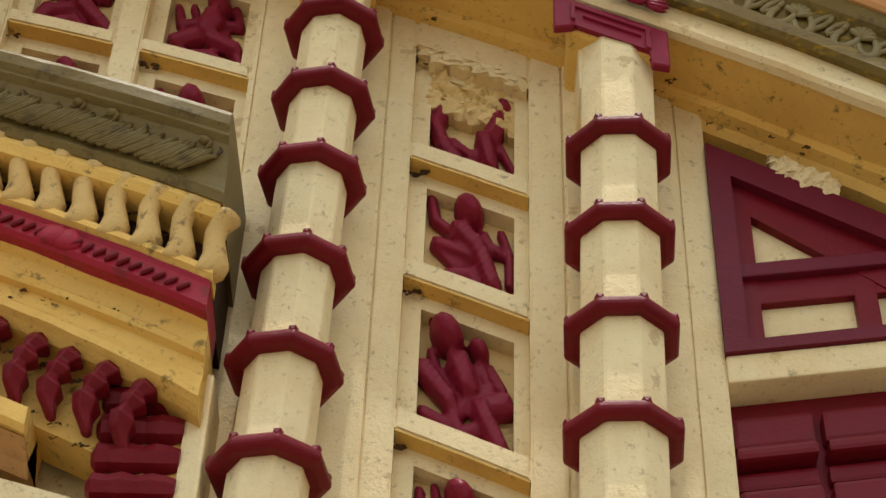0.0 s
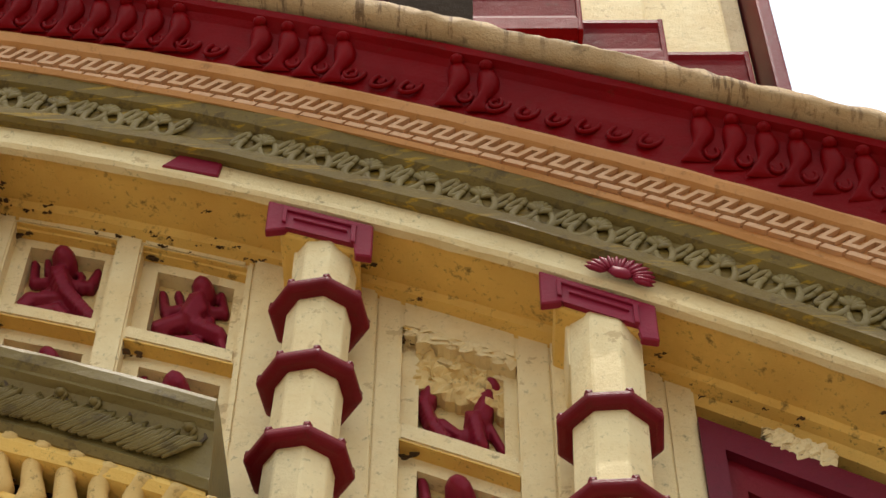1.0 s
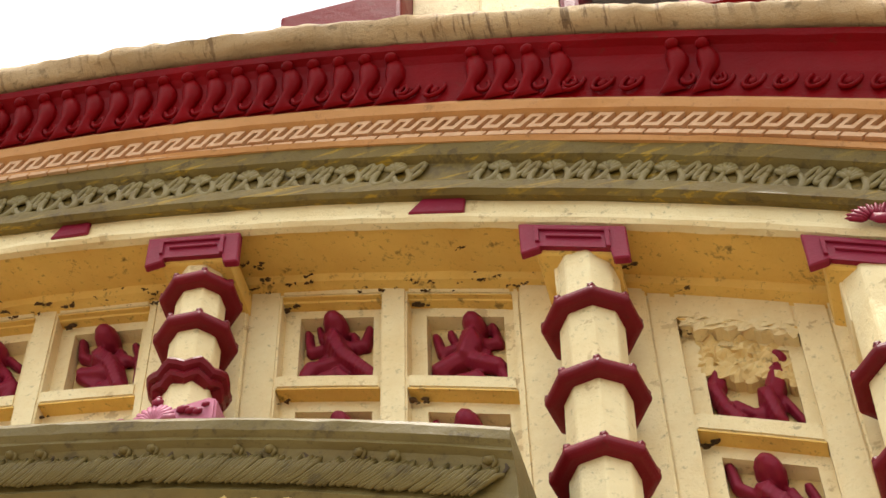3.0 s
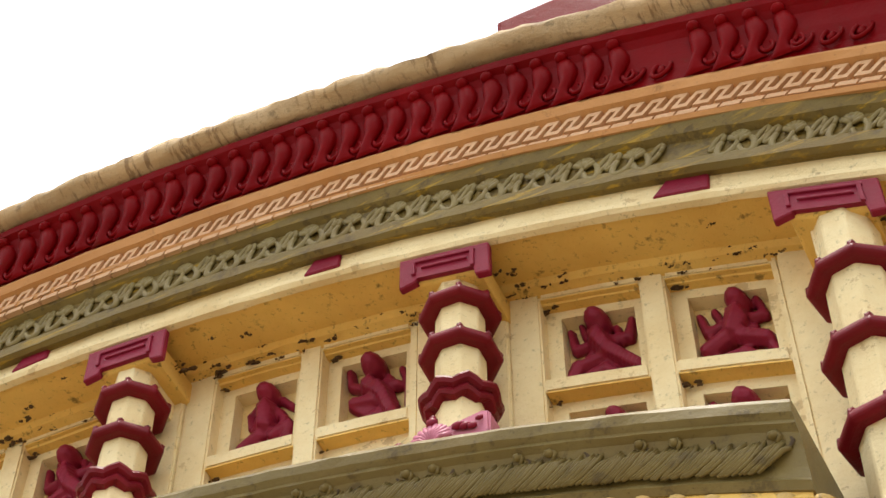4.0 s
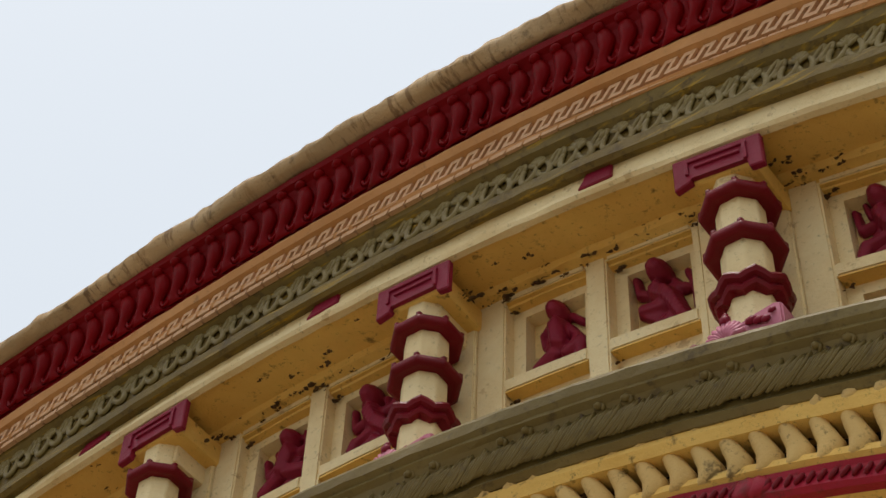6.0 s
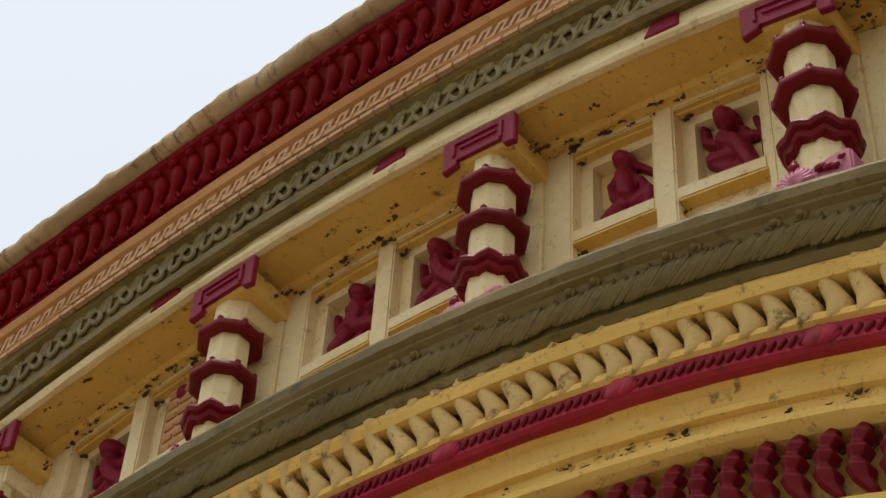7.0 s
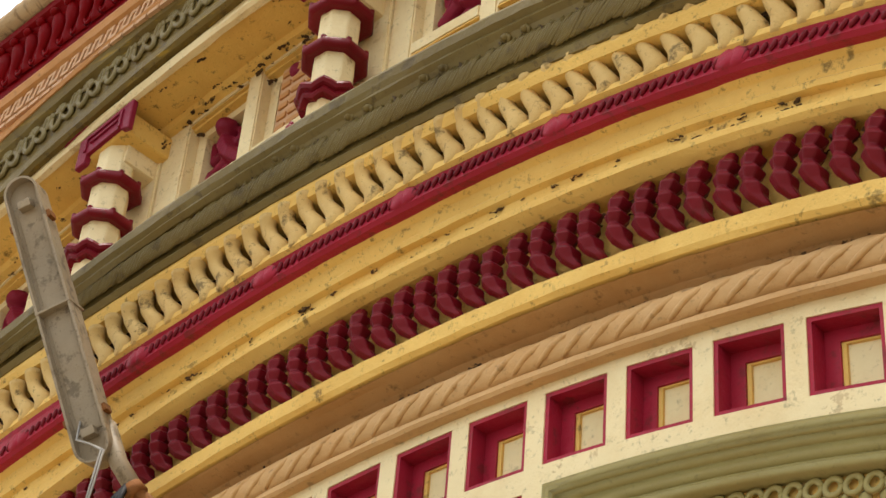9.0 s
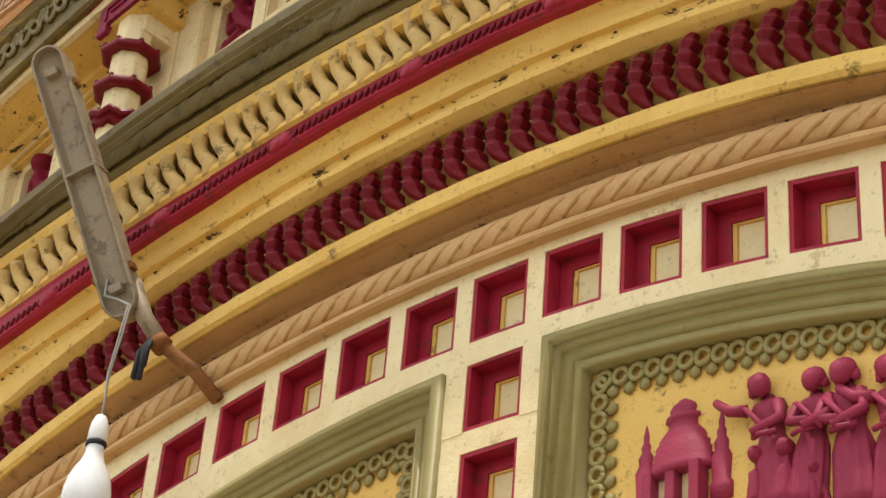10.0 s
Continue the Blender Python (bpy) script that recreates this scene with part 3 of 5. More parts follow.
L0, L1 = P_L + 0.03, P_R - 0.03
part("lattice_rail", bar(L0, L1, ROPE_BOT, NICHE_TOP, -0.030, 0.0, PORCH_Y, 0.24, 60), CREAM, porch)
part("lattice_rail", bar(L0, L1, NICHE_BOT, FRAME_TOP, 0.0, 0.0, PORCH_Y, 0.24, 60), CREAM, porch)
edges = [L0] + [v for cx in niche_x for v in (cx - NW / 2, cx + NW / 2)] + [L1]
for a, b in zip(edges[0::2], edges[1::2]):
    if b - a > 0.01:
        part("lattice_post", bar(a, b, NICHE_TOP, NICHE_BOT, 0.0, 0.0, PORCH_Y, 0.24, 2), CREAM, porch)


def niche(x0, x1, top, bot, dt, db, parent):
    """A maroon stepped recess with a cream field."""
    o = cell_lines(x0, x1, top, bot, dt, db)
    i1 = cell_lines(x0 + 0.012, x1 - 0.012, top, bot, dt - 0.012, db + 0.012)
    i2 = cell_lines(x0 + 0.052, x1 - 0.026, top, bot, dt - 0.045, db + 0.018)
    part("niche_lining", ring_frame(o, i1, PORCH_Y + 0.004, 0.235), CRIMSON, parent, "crimson niche lining")
    part("niche_frame", ring_frame(i1, i2, PORCH_Y + 0.055, 0.236), CRIMSON, parent)
    i3 = cell_lines(x0 + 0.064, x1 - 0.029, top, bot, dt - 0.050, db + 0.028)
    part("niche_rim", ring_frame(i2, i3, PORCH_Y + 0.062, 0.2365), YELLOW, parent, "ochre rim of the niche field")
    part("niche_field", plate(i3, PORCH_Y + 0.070, 0.237), PALE, parent)


for cx in niche_x:
    niche(cx - NW / 2, cx + NW / 2, NICHE_TOP, NICHE_BOT, 0.0, 0.0, porch)
FRAME_SPANS = ((-4.62, -3.02), (-2.675, -1.09))
for cx in (-2.845, -4.79, -0.93):
    for r in range(4):
        dz = -0.27 * r - 0.27
        niche(cx - NW / 2, cx + NW / 2, NICHE_TOP, NICHE_BOT, dz, dz, porch)
        part("lattice_rail", bar(cx - 0.17, cx + 0.17, NICHE_BOT, NICHE_TOP, dz, dz - 0.27, PORCH_Y + 0.001, 0.24, 3), CREAM, porch)
        for s in (-1, 1):
            a, b = (cx - 0.17, cx - NW / 2) if s < 0 else (cx + NW / 2, cx + 0.17)
            part("lattice_post", bar(a, b, NICHE_TOP, NICHE_BOT, dz + 0.004, dz - 0.004, PORCH_Y - 0.001, 0.24, 2), CREAM, porch)
part("pilaster", box(P_R - 0.16, P_R - 0.03, PORCH_Y + 0.002, 0.24, 2.9, 4.0), CREAM, porch)
part("plinth", box(P_L + 0.02, P_R - 0.02, PORCH_Y - 0.05, 0.24, 0.0, 2.9, None, 0.02), CREAM, porch)


def relief_frame(x0, x1, bottom):
    fr = thing("framed_relief", "olive moulded frame round an ochre field of crimson figures", "framed relief", ((x0 + x1) / 2, PORCH_Y, bottom))

    def line(inset, n=18):
        top = [(x0 + inset + (x1 - x0 - 2 * inset) * i / n, 0) for i in range(n + 1)]
        top = [(x, zc(FRAME_TOP, x) - inset) for x, _ in top]
        return [(x1 - inset, bottom + inset), (x0 + inset, bottom + inset)] + top

    steps = ((0.0, -0.012), (0.03, -0.022), (0.038, -0.008), (0.055, 0.010), (0.085, 0.022), (0.098, 0.012), (0.115, 0.02))
    for (a, ya), (b, yb) in zip(steps, steps[1:]):
        bm = bmesh.new()
        k = len(line(0))
        o = [bm.verts.new((x, PORCH_Y + ya, z)) for x, z in line(a)]
        i = [bm.verts.new((x, PORCH_Y + yb, z)) for x, z in line(b)]
        back = [bm.verts.new((x, 0.237, z)) for x, z in line(a)]
        back2 = [bm.verts.new((x, 0.237, z)) for x, z in line(b)]
        for q in range(k):
            j = (q + 1) % k
            bm.faces.new((o[q], o[j], i[j], i[q]))
            bm.faces.new((o[q], o[j], back[j], back[q]))
            bm.faces.new((i[q], i[j], back2[j], back2[q]))
            bm.faces.new((back[q], back[j], back2[j], back2[q]))
        part("frame_moulding", bm, OLIVE_PALE, fr, "olive moulding", True)
    part("field", plate(line(0.115), PORCH_Y + 0.062, 0.238), YELLOW, fr, "ochre ground of the relief")
    # ring border along the top and down the sides
    bm = bmesh.new()
    pts = [(0.0205 * math.cos(2 * math.pi * k / 14), 0.0, 0.0205 * math.sin(2 * math.pi * k / 14)) for k in range(15)]
    tube(pts, 0.0082, bm, 6)
    for v in bm.verts:
        v.co.y *= 0.7
    ring = to_mesh("ring", bm, OLIVE_PALE, True)
    bm = ball((0, 0.004, 0), 0.021, None, (0.95, 0.4, 1.05), 1)
    bud = to_mesh("bud", bm, OLIVE_PALE, True)
    x = x0 + 0.165
    while x < x1 - 0.14:
        z = zc(FRAME_TOP, x) - 0.145
        put("ring", ring, fr, Matrix.Translation((x, PORCH_Y + 0.048, z)))
        put("bud", bud, fr, Matrix.Translation((x + 0.022, PORCH_Y + 0.052, z - 0.036)))
        x += 0.050
    for side in (x0 + 0.150, x1 - 0.150):
        z = zc(FRAME_TOP, side) - 0.16
        while z > bottom + 0.14:
            put("ring", ring, fr, Matrix.Translation((side, PORCH_Y + 0.048, z)))
            put("bud", bud, fr, Matrix.Translation((side + (0.034 if side < (x0 + x1) / 2 else -0.034), PORCH_Y + 0.052, z - 0.022)) @ Matrix.Rotation(1.2, 4, "Y"))
            z -= 0.050
    return fr


for a, b in FRAME_SPANS:
    relief_frame(a, b, 3.02)

# ---- upper wall panels ----
CB = FASCIA


def wall_bar(x0, x1, dt, db, y0=WALL_Y, y1=0.345, name="rail"):
    bm = bar(x0, x1, CB, CB, dt, db, y0, y1, 2)
    bmesh.ops.bevel(bm, geom=[e for e in bm.edges if e.calc_length() > 0.02], offset=0.006, segments=2, affect="EDGES")
    return part(name, bm, CREAM, wall)


def wall_post(x0, x1, low, y0=WALL_Y, name="post", dt=0.02):
    rings = [[(x, y, z) for y, z in ((y0, low), (0.345, low), (0.345, zc(CB, x) + dt), (y0, zc(CB, x) + dt))] for x in (x0, x1)]
    bm = loft(rings)
    bmesh.ops.bevel(bm, geom=bm.edges[:], offset=0.006, segments=2, affect="EDGES")
    return part(name, bm, CREAM, wall)


def cell_frame(x0, x1, dt, db):
    o = cell_lines(x0, x1, CB, CB, dt, db)
    i = cell_lines(x0 + 0.045, x1 - 0.035, CB, CB, dt - 0.045, db + 0.02)
    part("panel_frame", ring_frame(o, i, WALL_Y + 0.05, 0.345), CREAM, wall)
    part("rail_underside", bar(x0 + 0.002, x1 - 0.002, CB, CB, dt + 0.001, dt - 0.004, WALL_Y + 0.003, WALL_Y + 0.052, 2), YELLOW, wall)
    part("panel_field", plate(i, WALL_Y + 0.10, 0.346), STRAW, wall)


COLS = [-5.91, -4.81, -3.656, -2.56, -1.46, -0.375]
OPEN = []
for a, b in zip(COLS, COLS[1:]):
    m = (a + b) / 2
    low = 4.4
    wall_post(a - 0.19, a + 0.10, low, WALL_Y - 0.012, "pilaster")
    wall_post(a + 0.10, m - 0.345, low, WALL_Y)
    wall_post(m - 0.045, m + 0.03, low, WALL_Y)
    wall_post(m + 0.33, b - 0.19, low, WALL_Y)
    for p0, p1 in ((m - 0.345, m - 0.045), (m + 0.03, m + 0.33)):
        wall_bar(p0, p1, 0.02, -0.05)
        wall_bar(p0, p1, -0.405, -0.46)
        cell_frame(p0, p1, -0.05, -0.405)
        cell_frame(p0, p1, -0.46, -0.85)
        wall_bar(p0, p1, -0.85, -1.5)
        OPEN.append((p0, p1, -0.05, -0.405))
        OPEN.append((p0, p1, -0.46, -0.85))
c2, c1 = -0.375, 0.345
wall_post(c2 - 0.19, c2 + 0.15, 3.2, WALL_Y - 0.012, "pilaster")
wall_post(c2 + 0.15, -0.155, 3.2, WALL_Y)
wall_post(0.143, c1 - 0.115, 3.2, WALL_Y)
wall_post(c1 - 0.115, c1 + 0.165, 3.2, WALL_Y - 0.012, "pilaster")
wall_post(c1 + 0.165, 0.585, 3.2, WALL_Y)
wall_bar(-0.155, 0.143, 0.02, -0.13)
for t, b in ((-0.13, -0.505), (-0.57, -0.92), (-0.985, -1.39), (-1.455, -1.86)):
    cell_frame(-0.155, 0.143, t, b)
    OPEN.append((-0.155, 0.143, t, b))
    wall_bar(-0.155, 0.143, b, b - 0.065)


def crust(x0, x1, z0, z1, y, name, seed, material=None, rough=0.020):
    """A ragged patch of broken plaster: a lumpy sheet with a torn rim, set against the wall."""
    bm = bmesh.new()
    nx, nz = 26, 16
    grid = []
    for k in range(nz + 1):
        row = []
        for i in range(nx + 1):
            u, v = i / nx, k / nz
            e = min(u, 1 - u, v, 1 - v) * 2
            w = noise.noise((u * 7 + seed, v * 6, 1.0)) + 0.6 * noise.noise((u * 19, v * 15 + seed, 4.0))
            torn = 0.020 * noise.noise((u * 9, v * 9 + seed, 7.0))
            row.append(bm.verts.new((x0 + (x1 - x0) * u + torn, y - rough * (0.35 + 0.65 * w) * min(1.0, e * 4) + 0.006 * (e < 0.02), z0 + (z1 - z0) * v + torn + zc(CB, x0 + (x1 - x0) * u))))
        grid.append(row)
    back = [[bm.verts.new((q.co.x, 0.345, q.co.z)) for q in row] for row in (grid[0], grid[-1])]
    for k in range(nz):
        for i in range(nx):
            bm.faces.new((grid[k][i], grid[k][i + 1], grid[k + 1][i + 1], grid[k + 1][i]))
    for line, rear in ((grid[0], back[0]), (grid[-1], back[1])):
        for i in range(nx):
            bm.faces.new((line[i], line[i + 1], rear[i + 1], rear[i]))
    return part(name, bm, material or CREAM, wall, "broken plaster")


crust(-0.135, 0.120, -0.30, -0.135, WALL_Y + 0.060, "broken_plaster", 3.0, STRAW, 0.038)
crust(-0.150, 0.140, -0.155, -0.105, WALL_Y + 0.006, "broken_plaster", 9.0, CREAM, 0.016)
crust(0.74, 0.90, -0.165, -0.085, WALL_Y - 0.012, "broken_plaster", 5.0, CREAM, 0.018)

# ---- columns ----
def collar_mesh():
    """An eight-sided collar with knobs on its upper corners."""
    r = 0.140
    bm = turned([(0.080, 0.004), (r - 0.020, 0.0), (r - 0.004, 0.006), (r, 0.014), (r - 0.002, 0.028), (r - 0.010, 0.036), (0.080, 0.042)], 8, start=-math.pi / 2)
    bmesh.ops.bevel(bm, geom=bm.edges[:], offset=0.003, segments=1, affect="EDGES")
    for k in range(8):
        a = -math.pi / 2 + 2 * math.pi * k / 8
        ball(((r - 0.014) * math.cos(a), (r - 0.014) * math.sin(a), 0.033), 0.014, bm, (1, 1, 1.0), 1)
    return to_mesh("collar", bm, MAROON)


def wavy_mesh():
    bm = turned([(0.09, 0.0), (0.120, 0.0), (0.128, 0.010), (0.120, 0.026), (0.138, 0.032), (0.146, 0.044), (0.140, 0.056), (0.09, 0.06)], 32)
    for v in bm.verts:
        a = math.atan2(v.co.y, v.co.x)
        v.co.x *= 1 + 0.035 * math.sin(8 * a)
        v.co.y *= 1 + 0.035 * math.sin(8 * a)
        v.co.z += 0.008 * math.sin(8 * a)
    return to_mesh("collar", bm, MAROON, False)


COLLAR, WAVY = collar_mesh(), wavy_mesh()
COL_Y = 0.09


def column(x, top, foot, collars, wavy=None, base=None, neck=0.19, lean=0.0, girth=1.0, waist=0.099, turn=0.0, head=0.0):
    col = thing("column", "cream octagonal engaged column with maroon ring collars", "column", (x, COL_Y, foot), "columns under the upper cornice")
    bm = turned([(waist * 1.02, foot), (waist * 0.97, top), (waist * 0.96, zc(FASCIA, x) - 0.05)], 8, start=-math.pi / 2 + turn, at=(x, COL_Y, 0))
    bmesh.ops.bevel(bm, geom=bm.edges[:], offset=0.004, segments=1, affect="EDGES")
    for v in bm.verts:
        v.co.x += lean * (v.co.z - top)
    part("shaft", bm, CREAM, col)
    for z in collars:
        put("collar", COLLAR, col, Matrix.Translation((x + lean * (z - top), COL_Y, z)) @ Matrix.Rotation(0.05 * noise.noise((x * 3, z * 7, 1)), 4, "Y") @ Matrix.Rotation(turn, 4, "Z") @ Matrix.Diagonal((girth, girth, 1, 1)), "maroon ring collar")
    if wavy:
        put("collar", WAVY, col, Matrix.Translation((x, COL_Y, wavy)) @ Matrix.Rotation(turn, 4, "Z") @ Matrix.Diagonal((girth * 0.92, girth * 0.92, 1, 1)), "maroon scalloped collar")
    f = lambda q: zc(FASCIA, q) - 0.035
    foot_x, x = x, x + head
    b = box(x - waist * 0.80, x + waist * 0.80, COL_Y - waist * 0.30, 0.23, -neck, 0.0, None, 0.012, f)
    part("neck_block", b, CREAM, col)
    b = box(x - 0.105, x + 0.105, 0.012, 0.23, -0.095, 0.0, None, 0.012, f)
    part("bracket", b, YELLOW, col)
    w = 0.142
    lo = -0.125
    out = [(x - w, f(x - w) + lo), (x - w + 0.055, f(x - w) + lo + 0.01), (x - w + 0.055, f(x - w + 0.055) - 0.085), (x + w - 0.045, f(x + w - 0.045) - 0.085), (x + w - 0.045, f(x + w) + lo + 0.01), (x + w, f(x + w) + lo), (x + w, f(x + w) + 0.012), (x - w, f(x - w) + 0.012)]
    cap = plate(out, -0.006, 0.02)
    bmesh.ops.bevel(cap, geom=cap.edges[:], offset=0.004, segments=1, affect="EDGES")
    capital = part("capital", cap, PLUM, col, "plum stepped capital plate")
    for d0, d1, t0, t1 in ((-0.10, 0.10, -0.022, -0.010), (-0.07, 0.075, -0.052, -0.042), (-0.10, -0.088, -0.075, -0.02), (0.085, 0.098, -0.09, -0.02)):
        part("ridge", box(x + d0, x + d1, -0.014, 0.0, t0, t1, None, 0.003, f), PLUM, capital)
    x = foot_x
    if base:
        foot_block = [(x - 0.20, base - 0.20), (x + 0.13, base - 0.20), (x + 0.13, base - 0.022), (x + 0.11, base - 0.010), (x + 0.06, base - 0.016), (x + 0.02, base - 0.036), (x - 0.08, base - 0.044), (x - 0.13, base - 0.035), (x - 0.17, base - 0.05), (x - 0.20, base - 0.045)]
        b = plate(foot_block, -0.02, 0.22)
        bmesh.ops.bevel(b, geom=b.edges[:], offset=0.006, segments=2, affect="EDGES")
        ground_part = part("base", b, PINK, col, "dusty pink moulded base")
        fan = bmesh.new()
        for k in range(11):
            a = math.radians(-80 + 16 * k)
            tube([(x - 0.03, -0.026, base - 0.085), (x - 0.03 + 0.030 * math.sin(a), -0.040, base - 0.085 + 0.032 * math.cos(a)), (x - 0.03 + 0.058 * math.sin(a), -0.030, base - 0.085 + 0.062 * math.cos(a))], 0.0075, fan, 6, lambda q: 0.7 + 0.5 * q)
        part("rosette", fan, PINK, ground_part, "ribbed pink rosette", True)
        leaf = bmesh.new()
        ball((x - 0.025, -0.034, base - 0.012), 0.017, leaf, (1.1, 0.8, 1.0), 1)
        ball((x - 0.025, -0.030, base + 0.008), 0.011, leaf, (1, 0.8, 1), 1)
        for side in (-1, 1):
            for k in range(4):
                ball((x - 0.03 + side * (0.075 + 0.02 * k), -0.028, base - 0.06 + 0.012 * math.sin(2.2 * k + side)), 0.017 - 0.002 * k, leaf, (1.2, 0.7, 0.8), 1)
        part("leaf_relief", leaf, PLUM, ground_part, "maroon leaf relief", True)
    return col


column(0.361, 5.42, 3.3, [5.026, 4.731, 4.434, 4.138, 3.85, 3.56], neck=0.25, lean=0.024, girth=0.98, turn=0.33, head=-0.021)
column(-0.356, 5.70, 3.3, [5.470, 5.187, 4.912, 4.607, 4.313, 4.030, 3.75], neck=0.20, lean=0.026, girth=0.945, waist=0.087, turn=0.20, head=-0.016)
for cx, k1, k2, wv, head in ((-1.453, 5.951, 5.766, 5.545, -0.006), (-2.556, 6.120, 5.935, 5.725, 0.006), (-3.665, 6.122, 5.932, 5.729, 0.019), (-4.80, 5.937, 5.763, 5.594, 0.019)):
    t = zc(FASCIA, cx) - 0.04
    column(cx, t, wv - 0.35, [k1, k2], wv, wv - 0.125, neck=0.17, girth=0.85, waist=0.073, turn=0.42, head=head)

# ---- false window ----
win = thing("false_window", "maroon stucco false window with cream panes", "false window", (0.95, WALL_Y, 4.5))
T = 0.166
lift = lambda x: T * (x - 0.584)
topz = lambda x: 5.237 - 0.585 * (x - 0.584)
W0, W1 = 0.584, 1.30
part("back", plate([(W0, 4.52), (W1, 4.52 + lift(W1)), (W1, topz(W1)), (W0, topz(W0))], WALL_Y + 0.040, 0.345), CREAM, win)
o = [(W0, 4.526), (W1, 4.526 + lift(W1)), (W1, topz(W1)), (W0, topz(W0))]
i = [(W0 + 0.055, 4.558 + lift(W0 + 0.055)), (W1 - 0.05, 4.558 + lift(W1)), (W1 - 0.05, topz(W1) - 0.07), (W0 + 0.055, topz(W0) - 0.12)]
part("frame", ring_frame(o, i, WALL_Y - 0.016, 0.346), WINE, win, "maroon outer frame")
i2 = [(W0 + 0.098, 4.578 + lift(W0 + 0.1)), (0.99, 4.578 + lift(0.99)), (0.99, 4.765), (W0 + 0.098, 5.003)]
part("inner_frame", ring_frame(i, i2, WALL_Y + 0.014, 0.347), MAROON, win)
part("rail", box(W0 + 0.05, W1 - 0.05, WALL_Y - 0.004, 0.348, 4.768, 4.812, None, 0.006, lift), WINE, win)
part("bevel_board", box(W0 + 0.06, W1 - 0.06, WALL_Y + 0.018, 0.3475, 4.695, 4.769, None, 0.004, lift), MAROON, win)
part("mullion", box(0.905, 0.96, WALL_Y + 0.016, 0.349, 4.55, 4.77, None, 0.006, lift), MAROON, win)
shut = thing("false_shutter", "maroon moulded stucco shutter below the false window", "false shutter", (0.95, WALL_Y, 3.4))
part("board", plate([(0.588, 3.3), (1.3, 3.3), (1.3, 4.445 + lift(1.3)), (0.588, 4.443)], WALL_Y + 0.08, 0.3455), MAROON, shut)
z = 4.38
for k, (h, d) in enumerate(((0.09, 0.03), (0.035, 0.055), (0.05, 0.02), (0.10, 0.04), (0.035, 0.06), (0.08, 0.02), (0.09, 0.05), (0.06, 0.02), (0.1, 0.05))):
    for a, b in ((0.592, 0.775), (0.795, 1.3)):
        part("moulding", box(a, b, WALL_Y + 0.075 - d, WALL_Y + 0.1, z - h, z, None, 0.012, lift), MAROON, shut)
    z -= h + 0.012
part("sill_rail", box(0.585, 1.3, WALL_Y - 0.004, 0.3465, 4.445, 4.525, None, 0.006, lift), CREAM, wall)


# ---- stucco figures in the panels ----
def solid_figure(strokes, size, depth, name, place, mat, label, category, lean=0.0, voxel=0.0065, group=""):
    """A plain modelled figure: rounded limbs in a unit square, blended into one mesh."""
    bm = bmesh.new()
    for pts, r in strokes:
        pts = [Vector((p[0] - 0.5, 0, p[1])) for p in pts]
        r *= 1.12
        if len(pts) == 1:
            ball((pts[0].x, -r * 0.55, pts[0].z), r * 1.12, bm, (1, 0.95, 1.1 * size[0] / size[1]), 2)
            continue
        for a, b in zip(pts, pts[1:]):
            n = max(2, int((b - a).length / (r * 0.45)) + 1)
            for k in range(n + 1):
                q = a.lerp(b, k / n)
                ball((q.x, -r * 0.35, q.z), r * (1.0 - 0.12 * k / n), bm, (1, 0.85, 1), 1)
    for v in bm.verts:
        v.co = Vector((v.co.x * size[0], v.co.y * depth, v.co.z * size[1] + lean * v.co.x * size[0]))
    me = to_mesh(name, bm, mat, True)
    ob = new(name, me)
    ob.matrix_basis = Matrix.Translation(place)
    WM[ob] = ob.matrix_basis.copy()
    rm = ob.modifiers.new("blend", "REMESH")
    rm.mode, rm.voxel_size, rm.use_smooth_shade = "VOXEL", voxel, True
    sm = ob.modifiers.new("soften", "SMOOTH")
    sm.factor, sm.iterations = 0.5, 1
    return tagged(ob, label, category, group)


